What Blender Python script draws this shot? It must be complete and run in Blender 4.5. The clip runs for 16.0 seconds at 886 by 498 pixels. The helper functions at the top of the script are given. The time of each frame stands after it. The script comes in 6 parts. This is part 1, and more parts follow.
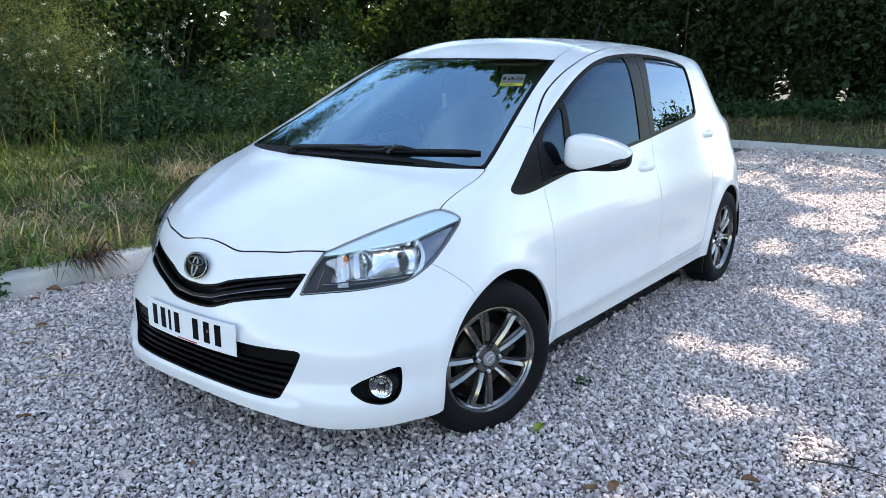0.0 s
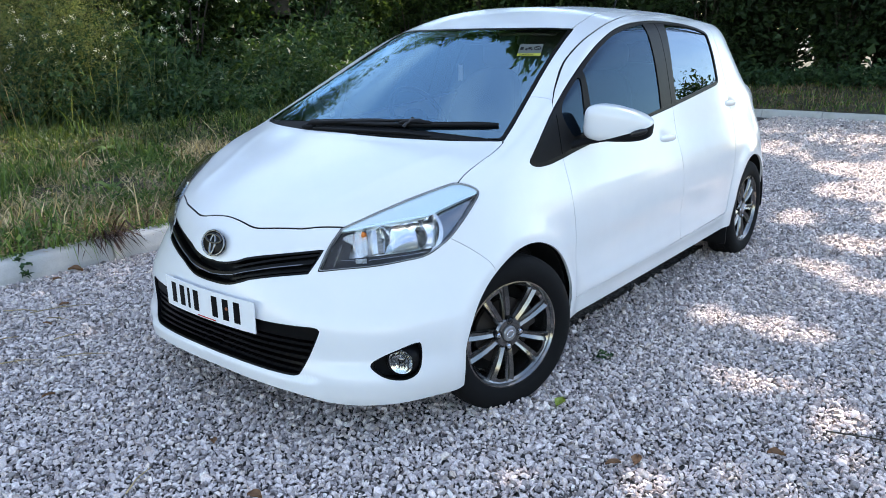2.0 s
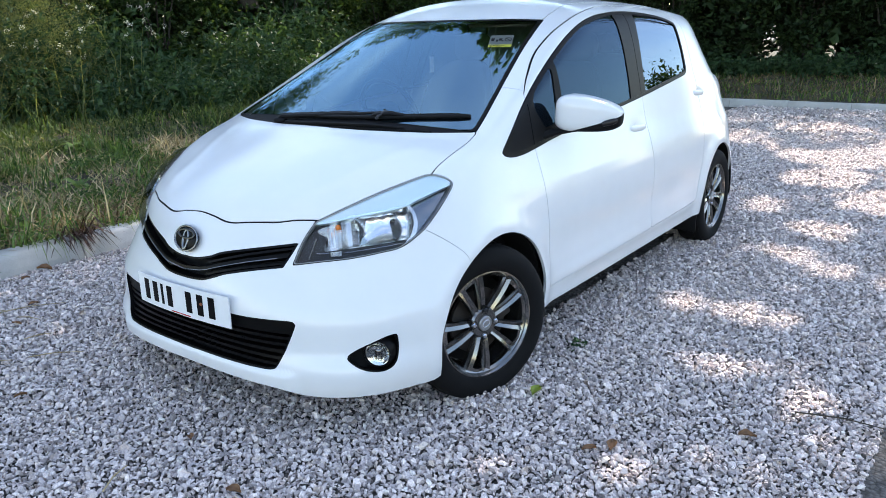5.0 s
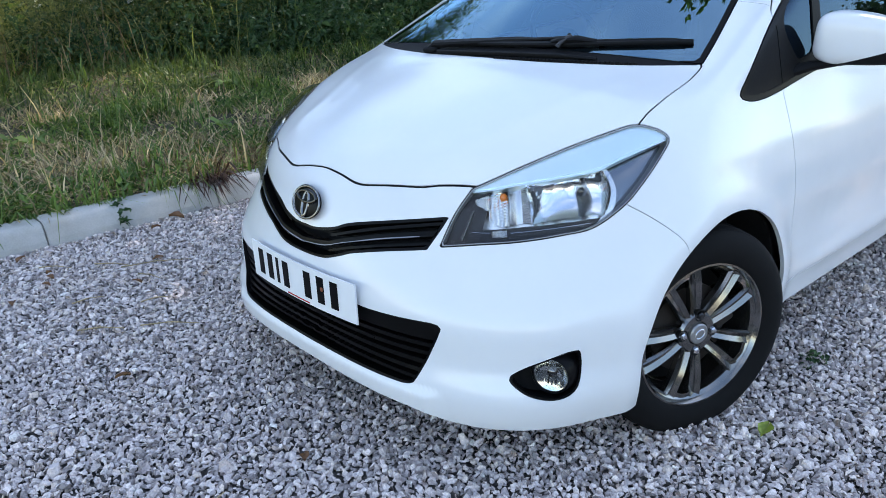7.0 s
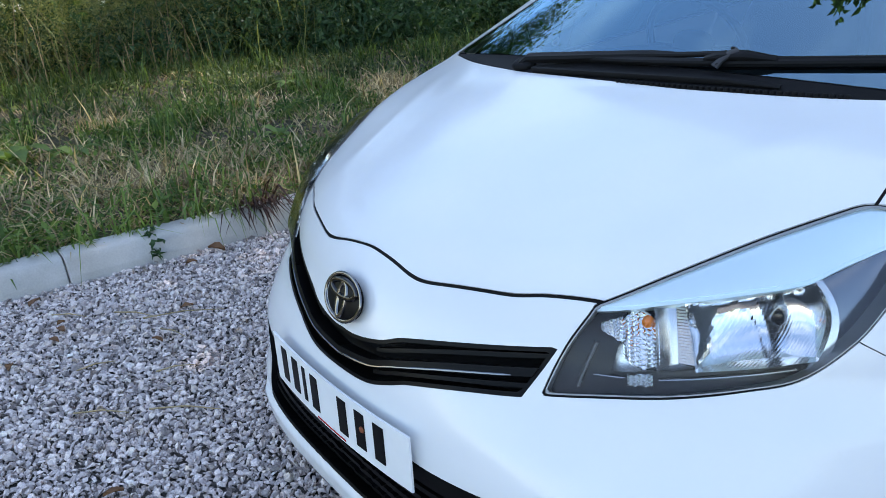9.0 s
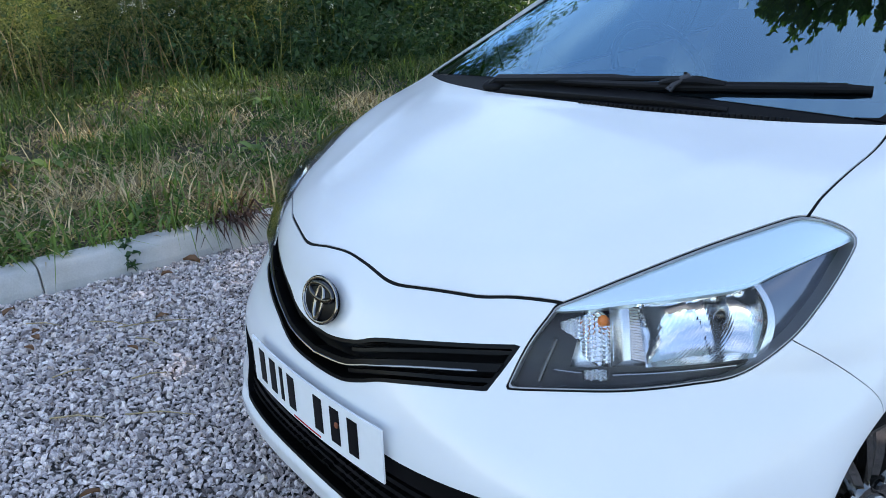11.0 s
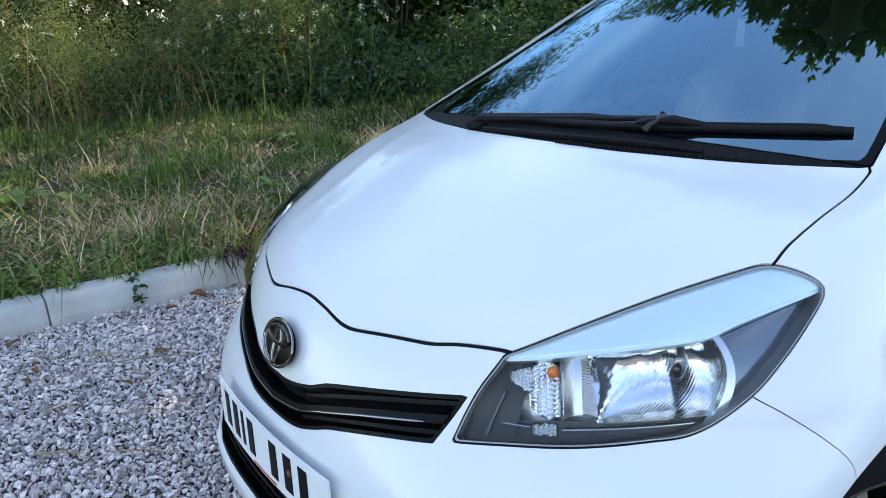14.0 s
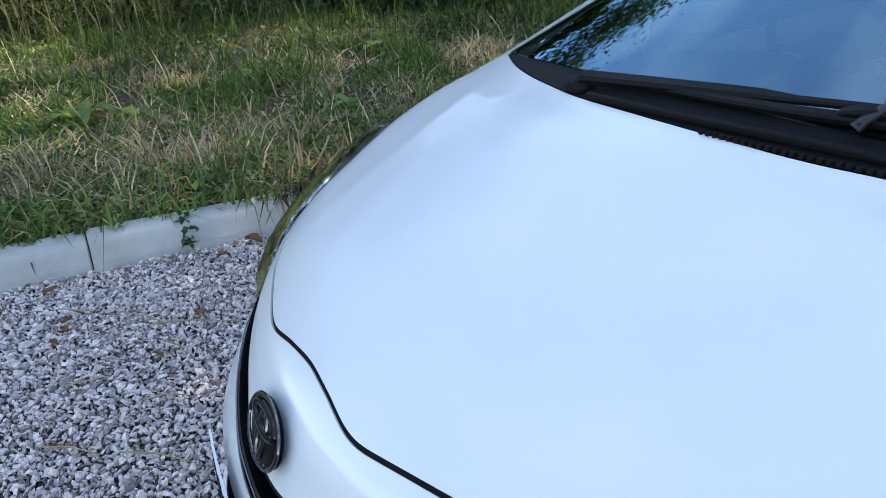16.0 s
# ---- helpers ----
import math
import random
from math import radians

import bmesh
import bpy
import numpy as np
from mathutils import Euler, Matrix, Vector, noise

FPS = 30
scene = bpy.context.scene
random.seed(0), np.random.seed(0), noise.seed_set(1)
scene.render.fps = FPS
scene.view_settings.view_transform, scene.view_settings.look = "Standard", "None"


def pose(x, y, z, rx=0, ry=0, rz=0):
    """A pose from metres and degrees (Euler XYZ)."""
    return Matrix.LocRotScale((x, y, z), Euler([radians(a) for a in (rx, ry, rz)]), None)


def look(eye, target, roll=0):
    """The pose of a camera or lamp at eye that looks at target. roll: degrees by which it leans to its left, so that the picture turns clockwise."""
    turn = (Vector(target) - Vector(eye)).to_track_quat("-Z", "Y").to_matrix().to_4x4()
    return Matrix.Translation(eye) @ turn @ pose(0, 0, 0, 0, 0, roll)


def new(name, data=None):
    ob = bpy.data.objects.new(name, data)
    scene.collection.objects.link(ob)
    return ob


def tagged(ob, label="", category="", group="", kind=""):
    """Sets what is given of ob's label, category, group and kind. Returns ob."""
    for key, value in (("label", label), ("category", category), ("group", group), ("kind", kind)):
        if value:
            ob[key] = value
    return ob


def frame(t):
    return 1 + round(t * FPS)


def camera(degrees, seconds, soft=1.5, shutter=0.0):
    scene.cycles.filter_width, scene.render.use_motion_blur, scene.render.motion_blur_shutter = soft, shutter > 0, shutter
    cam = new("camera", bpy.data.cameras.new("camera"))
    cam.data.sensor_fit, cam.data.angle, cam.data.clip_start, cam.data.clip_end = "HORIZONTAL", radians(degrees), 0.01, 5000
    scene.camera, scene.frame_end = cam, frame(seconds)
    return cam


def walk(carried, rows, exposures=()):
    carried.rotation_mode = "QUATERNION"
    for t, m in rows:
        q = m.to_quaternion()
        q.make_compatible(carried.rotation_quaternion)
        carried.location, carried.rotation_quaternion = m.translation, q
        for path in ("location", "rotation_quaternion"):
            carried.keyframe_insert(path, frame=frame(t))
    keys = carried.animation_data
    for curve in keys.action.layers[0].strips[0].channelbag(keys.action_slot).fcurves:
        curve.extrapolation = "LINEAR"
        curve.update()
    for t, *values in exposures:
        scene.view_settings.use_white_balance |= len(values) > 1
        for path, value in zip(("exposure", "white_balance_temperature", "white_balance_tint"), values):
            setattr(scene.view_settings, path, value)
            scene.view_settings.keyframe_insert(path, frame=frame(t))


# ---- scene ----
cam = camera(61.1, 16.0, soft=0.6)
PATH = [
    (0, (2.238, -2.164, 1.346), (1.0567, -0.6225, 0.8672), 0.39),
    (0.5, (2.230, -2.159, 1.345), (1.0422, -0.6284, 0.8485), 0.18),
    (1, (2.228, -2.156, 1.334), (1.0321, -0.6373, 0.8215), -0.20),
    (1.5, (2.226, -2.142, 1.346), (1.0206, -0.6374, 0.8159), -0.60),
    (2, (2.219, -2.141, 1.335), (1.0095, -0.6428, 0.7928), -0.74),
    (2.5, (2.219, -2.144, 1.330), (1.0106, -0.6483, 0.7807), -0.74),
    (3, (2.221, -2.145, 1.332), (1.0136, -0.6478, 0.7827), -0.77),
    (3.5, (2.228, -2.150, 1.333), (1.0235, -0.6493, 0.7870), -0.98),
    (4, (2.237, -2.150, 1.339), (1.0386, -0.6444, 0.7946), -1.25),
    (4.2, (2.242, -2.165, 1.349), (1.0540, -0.6493, 0.8086), -1.42),
    (6.3, (2.020, -1.957, 1.278), (0.9081, -0.4156, 0.6567), -0.75),
    (6.5, (1.951, -1.896, 1.266), (0.8230, -0.3739, 0.6248), -0.42),
    (6.8, (1.791, -1.793, 1.226), (0.5130, -0.4170, 0.5364), -1.18),
    (7, (1.697, -1.682, 1.222), (0.2888, -0.4436, 0.5271), -2.39),
    (7.3, (1.625, -1.559, 1.268), (0.1417, -0.3957, 0.5990), -3.69),
    (7.5, (1.531, -1.476, 1.263), (0.0298, -0.3181, 0.6252), -4.27),
    (8, (1.326, -1.340, 1.247), (-0.1816, -0.1857, 0.6186), -3.89),
    (8.2, (1.275, -1.324, 1.220), (-0.2494, -0.2203, 0.5422), -3.36),
    (10.3, (1.090, -1.179, 1.219), (-0.4117, -0.0801, 0.4869), -2.73),
    (10.5, (1.125, -1.247, 1.218), (-0.3652, -0.1205, 0.5055), -2.38),
    (11, (1.221, -1.314, 1.226), (-0.2682, -0.1538, 0.5653), -1.93),
    (11.5, (1.386, -1.263, 1.240), (-0.1307, -0.1070, 0.6350), -1.89),
    (12, (1.426, -1.230, 1.257), (-0.1197, -0.0956, 0.6898), -2.07),
    (12.5, (1.427, -1.219, 1.258), (-0.1427, -0.1048, 0.7161), -2.31),
    (13, (1.413, -1.221, 1.252), (-0.1689, -0.1214, 0.7163), -2.40),
    (13.5, (1.391, -1.206, 1.248), (-0.1893, -0.1074, 0.7035), -2.37),
    (14, (1.271, -1.172, 1.224), (-0.2973, -0.0703, 0.6525), -2.12),
    (14.5, (1.098, -1.092, 1.236), (-0.4680, -0.0060, 0.6291), -2.00),
    (15, (1.010, -1.048, 1.214), (-0.5636, -0.0009, 0.5602), -1.60),
    (15.5, (0.937, -0.932, 1.241), (-0.6662, 0.0280, 0.5291), -1.64),
    (16, (0.830, -0.824, 1.261), (-0.7979, 0.0118, 0.4539), -2.12),
]
walk(cam, [(t, look(eye, target, roll)) for t, eye, target, roll in PATH], exposures=[
    (0.0, 1.71, 6950, 10), (4.2, 1.71, 6950, 10), (6.8, 1.64, 6800, 10), (7.5, 1.62, 6650, 10), (10.5, 1.54, 6600, 10), (12.0, 1.60, 6600, 10), (14.5, 1.63, 6600, 10), (16.0, 1.54, 6600, 10)])

# ---- light ----
SUN_DIR = Vector((-0.093, 0.663, 0.743)).normalized()  # towards the sun
world = bpy.data.worlds.new("sky")
scene.world = world
world.use_nodes = True
wn = world.node_tree
wn.nodes.clear()
sky = wn.nodes.new("ShaderNodeTexSky")
sky.sky_type = "NISHITA"
sky.sun_disc = False
sky.sun_elevation = math.asin(SUN_DIR.z)
sky.sun_rotation = math.atan2(SUN_DIR.x, SUN_DIR.y)
sky.air_density, sky.dust_density, sky.ozone_density = 1.0, 0.3, 0.8
wb = wn.nodes.new("ShaderNodeBackground")
wb.inputs["Strength"].default_value = 0.15
wo = wn.nodes.new("ShaderNodeOutputWorld")
# thin fair-weather cloud over the whole sky
wc = wn.nodes.new("ShaderNodeTexCoord")
wmap = wn.nodes.new("ShaderNodeMapping")
wmap.inputs["Scale"].default_value = (1.0, 1.0, 2.2)
wmap.inputs["Location"].default_value = (3.1, 1.7, 0.4)
wnoise = wn.nodes.new("ShaderNodeTexNoise")
wnoise.inputs["Scale"].default_value, wnoise.inputs["Detail"].default_value, wnoise.inputs["Roughness"].default_value = 2.6, 7.0, 0.58
wramp = wn.nodes.new("ShaderNodeValToRGB")
wramp.color_ramp.elements[0].position, wramp.color_ramp.elements[1].position = 0.475, 0.80
wramp.color_ramp.elements[1].color = (0.36, 0.36, 0.36, 1)
wmix = wn.nodes.new("ShaderNodeMix")
wmix.data_type = "RGBA"
wmix.inputs[7].default_value = (9.0, 9.2, 9.6, 1)
wn.links.new(wc.outputs["Generated"], wmap.inputs["Vector"])
wn.links.new(wmap.outputs[0], wnoise.inputs["Vector"])
wn.links.new(wnoise.outputs["Fac"], wramp.inputs["Fac"])
wn.links.new(wramp.outputs["Color"], wmix.inputs["Factor"])
wn.links.new(sky.outputs[0], wmix.inputs[6])
wn.links.new(wmix.outputs[2], wb.inputs["Color"])
wn.links.new(wb.outputs[0], wo.inputs["Surface"])
sun = new("sun", bpy.data.lights.new("sun", "SUN"))
sun.data.energy, sun.data.angle, sun.data.color = 4.6, radians(0.53), (1.0, 0.925, 0.88)
sun.matrix_world = look(SUN_DIR * 40, (0, 0, 0))
scene.view_settings.exposure = 1.57

# ---- materials ----
class Mat:
    """A node material with short ways to add nodes."""

    def __init__(self, name):
        self.m = bpy.data.materials.new(name)
        self.m.use_nodes = True
        self.t = self.m.node_tree
        self.b = self.t.nodes["Principled BSDF"]
        self.out = self.t.nodes["Material Output"]

    def node(self, kind, **kw):
        n = self.t.nodes.new("ShaderNode" + kind)
        for k, v in kw.items():
            if k in n.inputs:
                n.inputs[k].default_value = v
            else:
                setattr(n, k, v)
        return n

    def link(self, a, b):
        self.t.links.new(a, b)
        return self

    def coord(self, which="Object"):
        return self.node("TexCoord").outputs[which]

    def noise(self, scale, detail=4.0, rough=0.6, co=None):
        n = self.node("TexNoise", Scale=scale, Detail=detail, Roughness=rough)
        self.link(co or self.coord(), n.inputs["Vector"])
        return n.outputs["Fac"]

    def ramp(self, fac, stops):
        n = self.node("ValToRGB")
        e = n.color_ramp.elements
        while len(e) < len(stops):
            e.new(0.5)
        for el, (p, c) in zip(e, stops):
            el.position, el.color = p, (*c, 1) if len(c) == 3 else c
        self.link(fac, n.inputs["Fac"])
        return n.outputs["Color"]

    def mix(self, fac, a, b, kind="MIX"):
        n = self.node("Mix", data_type="RGBA", blend_type=kind)
        for s, v in ((n.inputs["Factor"], fac), (n.inputs["A"] if False else n.inputs[6], a), (n.inputs[7], b)):
            if isinstance(v, bpy.types.NodeSocket):
                self.link(v, s)
            elif isinstance(v, (tuple, list)):
                s.default_value = (*v, 1) if len(v) == 3 else v
            else:
                s.default_value = v
        return n.outputs[2]

    def bump(self, height, strength, dist):
        n = self.node("Bump", Strength=strength, Distance=dist)
        self.link(height, n.inputs["Height"])
        self.link(n.outputs["Normal"], self.b.inputs["Normal"])
        return self

    def set(self, **kw):
        for k, v in kw.items():
            k = k.replace("_", " ")
            s = self.b.inputs[k]
            if isinstance(v, bpy.types.NodeSocket):
                self.link(v, s)
            elif isinstance(v, tuple) and len(v) == 3:
                s.default_value = (*v, 1)
            else:
                s.default_value = v
        return self


def plain(name, color, rough, metal=0.0, grain=0.12, scale=30.0, bump=0.0, coat=0.0, spec=0.5):
    """A surface of one colour with wear at two scales."""
    m = Mat(name)
    a, b = m.noise(scale, 5), m.noise(scale * 0.12, 3)
    lo, hi = tuple(c * (1 - grain) for c in color), tuple(min(1, c * (1 + grain)) for c in color)
    c = m.mix(0.35, m.ramp(a, [(0.3, lo), (0.7, hi)]), m.ramp(b, [(0.3, lo), (0.7, hi)]))
    r = m.node("MapRange", **{"To Min": max(rough - 0.08, 0.02), "To Max": min(rough + 0.1, 1.0)})
    m.link(a, r.inputs["Value"])
    m.set(Base_Color=c, Roughness=r.outputs[0], Metallic=metal, Coat_Weight=coat, Specular_IOR_Level=spec)
    if bump:
        m.bump(a, 0.4, bump)
    return m.m


def paint_material():
    m = Mat("white_paint")
    dust = m.noise(3.0, 6, 0.65)
    c = m.ramp(dust, [(0.35, (0.705, 0.715, 0.725)), (0.75, (0.74, 0.75, 0.755))])
    r = m.node("MapRange", **{"From Min": 0.3, "From Max": 0.8, "To Min": 0.20, "To Max": 0.24})
    m.link(dust, r.inputs["Value"])
    m.set(Base_Color=c, Roughness=r.outputs[0], Coat_Weight=0.45, Coat_Roughness=0.045, Specular_IOR_Level=0.4)
    return m.m


def glass_material(name, tint, rough=0.0, ior=1.5, sheen=(1, 1, 1)):
    m = Mat(name)
    m.t.nodes.remove(m.b)
    tr = m.node("BsdfTransparent", Color=(*tint, 1))
    gl = m.node("BsdfGlossy", Color=(*sheen, 1), Roughness=rough)
    fr = m.node("Fresnel", IOR=ior)
    mx = m.node("MixShader")
    m.link(fr.outputs[0], mx.inputs[0]).link(tr.outputs[0], mx.inputs[1]).link(gl.outputs[0], mx.inputs[2])
    m.link(mx.outputs[0], m.out.inputs["Surface"])
    return m.m


PAINT = paint_material()
GLASS = glass_material("windscreen_glass", (0.36, 0.40, 0.41), ior=2.6, sheen=(0.41, 0.70, 0.92))
SIDE_GLASS = glass_material("window_glass", (0.16, 0.20, 0.22), ior=1.5, sheen=(0.27, 0.42, 0.60))
DARK_GLASS = glass_material("privacy_glass", (0.03, 0.035, 0.035), ior=2.6, sheen=(0.48, 0.62, 0.80))
LENS = glass_material("clear_lens", (0.95, 0.96, 0.97), rough=0.05, ior=1.24)
BLACK_GLOSS = plain("black_gloss", (0.012, 0.012, 0.013), 0.18, coat=0.3)
BLACK_SATIN = plain("black_satin", (0.004, 0.004, 0.0045), 0.36, bump=0.0004, scale=90, spec=0.07)
BLACK_PLASTIC = plain("black_plastic", (0.0075, 0.0077, 0.0085), 0.6, bump=0.001, scale=160, spec=0.1)
SEAL = plain("dark_seal", (0.005, 0.005, 0.005), 0.8, spec=0.2)
RUBBER = plain("tyre_rubber", (0.0055, 0.0055, 0.006), 0.8, grain=0.25, bump=0.001, scale=40, spec=0.15)
ALLOY = plain("alloy", (0.22, 0.216, 0.208), 0.14, 0.95, grain=0.05, scale=25)
CHROME = plain("chrome", (0.85, 0.86, 0.88), 0.08, 1.0, grain=0.03)
DARK_CHROME = plain("dark_chrome", (0.17, 0.17, 0.178), 0.07, 1.0, grain=0.03)
# near-black chrome: dark reflections of ground and trees put into the colour
DARK_REFLECTION = plain("dark_reflection", (0.045, 0.045, 0.048), 0.07, 1.0, grain=0.03)
WIPER_BLACK = plain("wiper_black", (0.006, 0.006, 0.0065), 0.5, spec=0.12, scale=60)
WORN_METAL = plain("worn_metal", (0.012, 0.012, 0.013), 0.45, 0.0, grain=0.3, scale=120)
IRON = plain("brake_iron", (0.045, 0.038, 0.034), 0.6, 0.6, grain=0.3)
TRIM_GREY = plain("interior_grey", (0.05, 0.052, 0.056), 0.7, bump=0.002, scale=80)
SEAT_CLOTH = plain("seat_cloth", (0.06, 0.063, 0.07), 0.9, bump=0.002, scale=150)
PLATE_WHITE = plain("plate_white", (0.78, 0.79, 0.80), 0.35, grain=0.03)
TAIL_RED = plain("red_lens", (0.45, 0.02, 0.02), 0.12, coat=0.5)
AMBER = plain("amber_lens", (0.75, 0.20, 0.03), 0.15, coat=0.4)
RUST = plain("rust", (0.22, 0.07, 0.03), 0.8, grain=0.4)
LAMP_GREY = plain("lamp_grey", (0.42, 0.43, 0.44), 0.25, 0.3, coat=0.5)
SATIN_CHROME = plain("satin_chrome", (0.80, 0.92, 0.94), 0.36, 0.85, grain=0.03, scale=5)
LAMP_DARK = plain("lamp_dark", (0.014, 0.014, 0.015), 0.22, 0.0, scale=5, spec=0.3)
LAMP_BLUE = plain("lamp_blue", (0.20, 0.21, 0.23), 0.12, 0.95, scale=5)
FOG_SILVER = plain("fog_silver", (0.50, 0.51, 0.51), 0.12, 0.95, grain=0.25, scale=60)
GRILLE_BLACK = plain("grille_black", (0.004, 0.004, 0.0045), 0.30, spec=0.09)
LAMP_SILVER = plain("lamp_silver", (0.64, 0.64, 0.645), 0.20, 0.9, grain=0.06, scale=8)
CAP_GREY = plain("cap_grey", (0.30, 0.30, 0.30), 0.35, 0.6)
LINER = plain("headliner_cloth", (0.42, 0.42, 0.41), 0.95)
STICKER_GREY = plain("sticker_grey", (0.075, 0.085, 0.075), 0.5)
STICKER_YELLOW = plain("sticker_yellow", (0.36, 0.35, 0.02), 0.5)


def fluted_material(name, scale, kind):
    """Bright metal with flutes or facets."""
    m = Mat(name)
    if kind == "WAVE":
        n = m.node("TexWave", Scale=scale, bands_direction="X")
        m.link(m.coord(), n.inputs["Vector"])
        h = n.outputs["Fac"]
    else:
        n = m.node("TexVoronoi", Scale=scale, Randomness=0.15)
        m.link(m.coord(), n.inputs["Vector"])
        h = n.outputs["Distance"]
    m.set(Base_Color=(0.86, 0.87, 0.88), Metallic=1.0, Roughness=0.14)
    m.bump(h, 0.04, 0.002)
    return m.m


FLUTED = fluted_material("fluted_chrome", 75, "WAVE")
FACETED = fluted_material("faceted_chrome", 110, "VORONOI")

# ---- the car: shape of its skin ----
def curve(xs, ys):
    """A smooth curve through the knots (monotone cubic)."""
    xs, ys = np.array(xs, float), np.array(ys, float)
    h, d = np.diff(xs), np.diff(ys) / np.diff(xs)
    m = np.empty_like(xs)
    m[0], m[-1] = d[0], d[-1]
    w1, w2 = 2 * h[1:] + h[:-1], h[1:] + 2 * h[:-1]
    with np.errstate(all="ignore"):
        hm = (w1 + w2) / (w1 / d[:-1] + w2 / d[1:])
    m[1:-1] = np.where(d[:-1] * d[1:] > 0, hm, 0.0)

    def f(x):
        x = np.clip(x, xs[0], xs[-1])
        i = np.clip(np.searchsorted(xs, x) - 1, 0, len(xs) - 2)
        t = (x - xs[i]) / h[i]
        return ((1 + 2 * t) * (1 - t) ** 2 * ys[i] + t * (1 - t) ** 2 * h[i] * m[i]
                + t * t * (3 - 2 * t) * ys[i + 1] + t * t * (t - 1) * h[i] * m[i + 1])
    return f


def smax(a, b, k):
    h = np.maximum(k - np.abs(a - b), 0) / k
    return np.maximum(a, b) + h * h * k / 4


def smin(a, b, k):
    return -smax(-a, -b, k)


def swell(d):
    d = np.clip(d, 0, 1)
    return d * d * (3 - 2 * d)


def bump(x, c, w):
    return np.exp(-((x - c) / w) ** 2)


width_z = curve([.10, .17, .24, .31, .42, .55, .66, .74, .81, .875, .95, 1.10, 1.25, 1.38, 1.5],
                [.77, .80, .822, .832, .842, .842, .834, .818, .795, .772, .752, .712, .668, .615, .55])
nose_z = curve([.10, .16, .22, .30, .42, .50, .58, .65, .72, .80, 1.0], [-.63, -.685, -.705, -.712, -.712, -.706, -.69, -.667, -.635, -.58, -.40])
nose_n = curve([.15, .25, .34, .42, .56, .66, .80, 1.0], [3.3, 3.2, 2.7, 2.60, 2.15, 1.93, 2.0, 2.1])
tail_z = curve([.10, .30, .50, .70, .97, 1.06, 1.34, 1.50], [3.10, 3.16, 3.18, 3.17, 3.12, 2.99, 2.78, 2.74])
hood_y = curve([-.80, -.70, -.62, -.50, -.36, -.20, -.05, .10, .25, .5], [.62, .695, .742, .808, .865, .918, .960, .996, 1.022, 1.045])
hood_drop = curve([-.70, -.50, -.30, -.17, .13, .4], [.125, .105, .078, .062, .046, .045])
roof_y = curve([.5, .85, 1.25, 1.7, 2.2, 2.7, 3.1], [1.38, 1.45, 1.480, 1.490, 1.480, 1.440, 1.385])


def body_top(x, y):
    """The height of bonnet, windscreen and roof; x from the middle outwards."""
    hood = hood_y(y) - hood_drop(y) * (x / .66) ** 2.2
    # a soft crease along the bonnet
    hood = hood + .0018 * bump(x, .365 + .39 * (y + .45), .035) * np.clip((y + .55) / .15, 0, 1) * np.clip((.05 - y) / .15, 0, 1)
    c = .15 + .14 * np.clip(y, 0, 1.2)
    screen = .975 + .51 * y - c * x * x
    roof = roof_y(y) - .14 * x ** 2 - .30 * np.clip(x, 0, 1) ** 4
    top = np.where(y < .5, smax(hood, screen, .014), screen)
    top = smin(top, roof, .10)
    return np.where(y < -.2, hood, top)


def body(x, y, z):
    """Below zero inside the car's closed outer skin."""
    x = np.abs(x)
    # sides
    plan = 1 - .035 * np.clip((1.2 - y) / 1.2, 0, 1.6) ** 3 * (z > -9) - .06 * np.clip((y - 1.9) / 1.2, 0, 1) ** 2
    w = width_z(z) * np.where(y < 1.2, 1 - .012 * np.clip((1.2 - y) / 1.2, 0, 1.6) ** 3, plan)
    # waist crease and hollow along the doors
    w = w + .010 * bump(z, .335, .035) * np.clip((y - .35) / .3, 0, 1) * np.clip((2.3 - y) / .3, 0, 1)
    # hollow along the doors, shallow cups behind the handles
    w = w - .010 * bump(z, .47, .09) * np.clip((y - .25) / .4, 0, 1) * np.clip((2.25 - y) / .4, 0, 1)
    w = w - .006 * bump(y, 1.40, .065) * bump(z, .848, .032) - .006 * bump(y, 2.36, .065) * bump(z, .945, .032)
    # wheel arch flares
    for cy, cz in ((.03, .29), (2.60, .29)):
        r = np.hypot(y - cy, z - cz)
        w = w + .016 * bump(r, .345, .06) * (z > .15)
    u = np.clip(x / np.maximum(w, .05), 0, 3)
    n = nose_n(z)
    # the plan outline of nose and tail, as superellipses
    a = .62
    # the lip under the lower grille stands a little proud between the corners
    lip = .014 * swell((.52 - x) / .06) * swell((.275 - z) / .03)
    ax = np.clip((nose_z(z) - lip + a - y) / a, 0, 5)
    front = ((u ** n + ax ** n) ** (1 / n) - 1) * .6
    b = .42
    bx = np.clip((y - tail_z(z) + b) / b, 0, 5)
    rear = ((u ** 3 + bx ** 3) ** (1 / 3.) - 1) * .6
    plan_f = np.maximum(front, rear)
    top = body_top(x, y)
    return smax(plan_f, (z - top) * .85, .045)


def skin(o, d, lo=0.0, hi=1.7, steps=34):
    """Where rays from inside leave the skin."""
    a, b = np.full(len(d), lo), np.full(len(d), hi)
    for _ in range(steps):
        m = (a + b) / 2
        p = o + d * m[:, None]
        inside = body(*p.T) < 0
        a, b = np.where(inside, m, a), np.where(inside, b, m)
    return o + d * a[:, None]


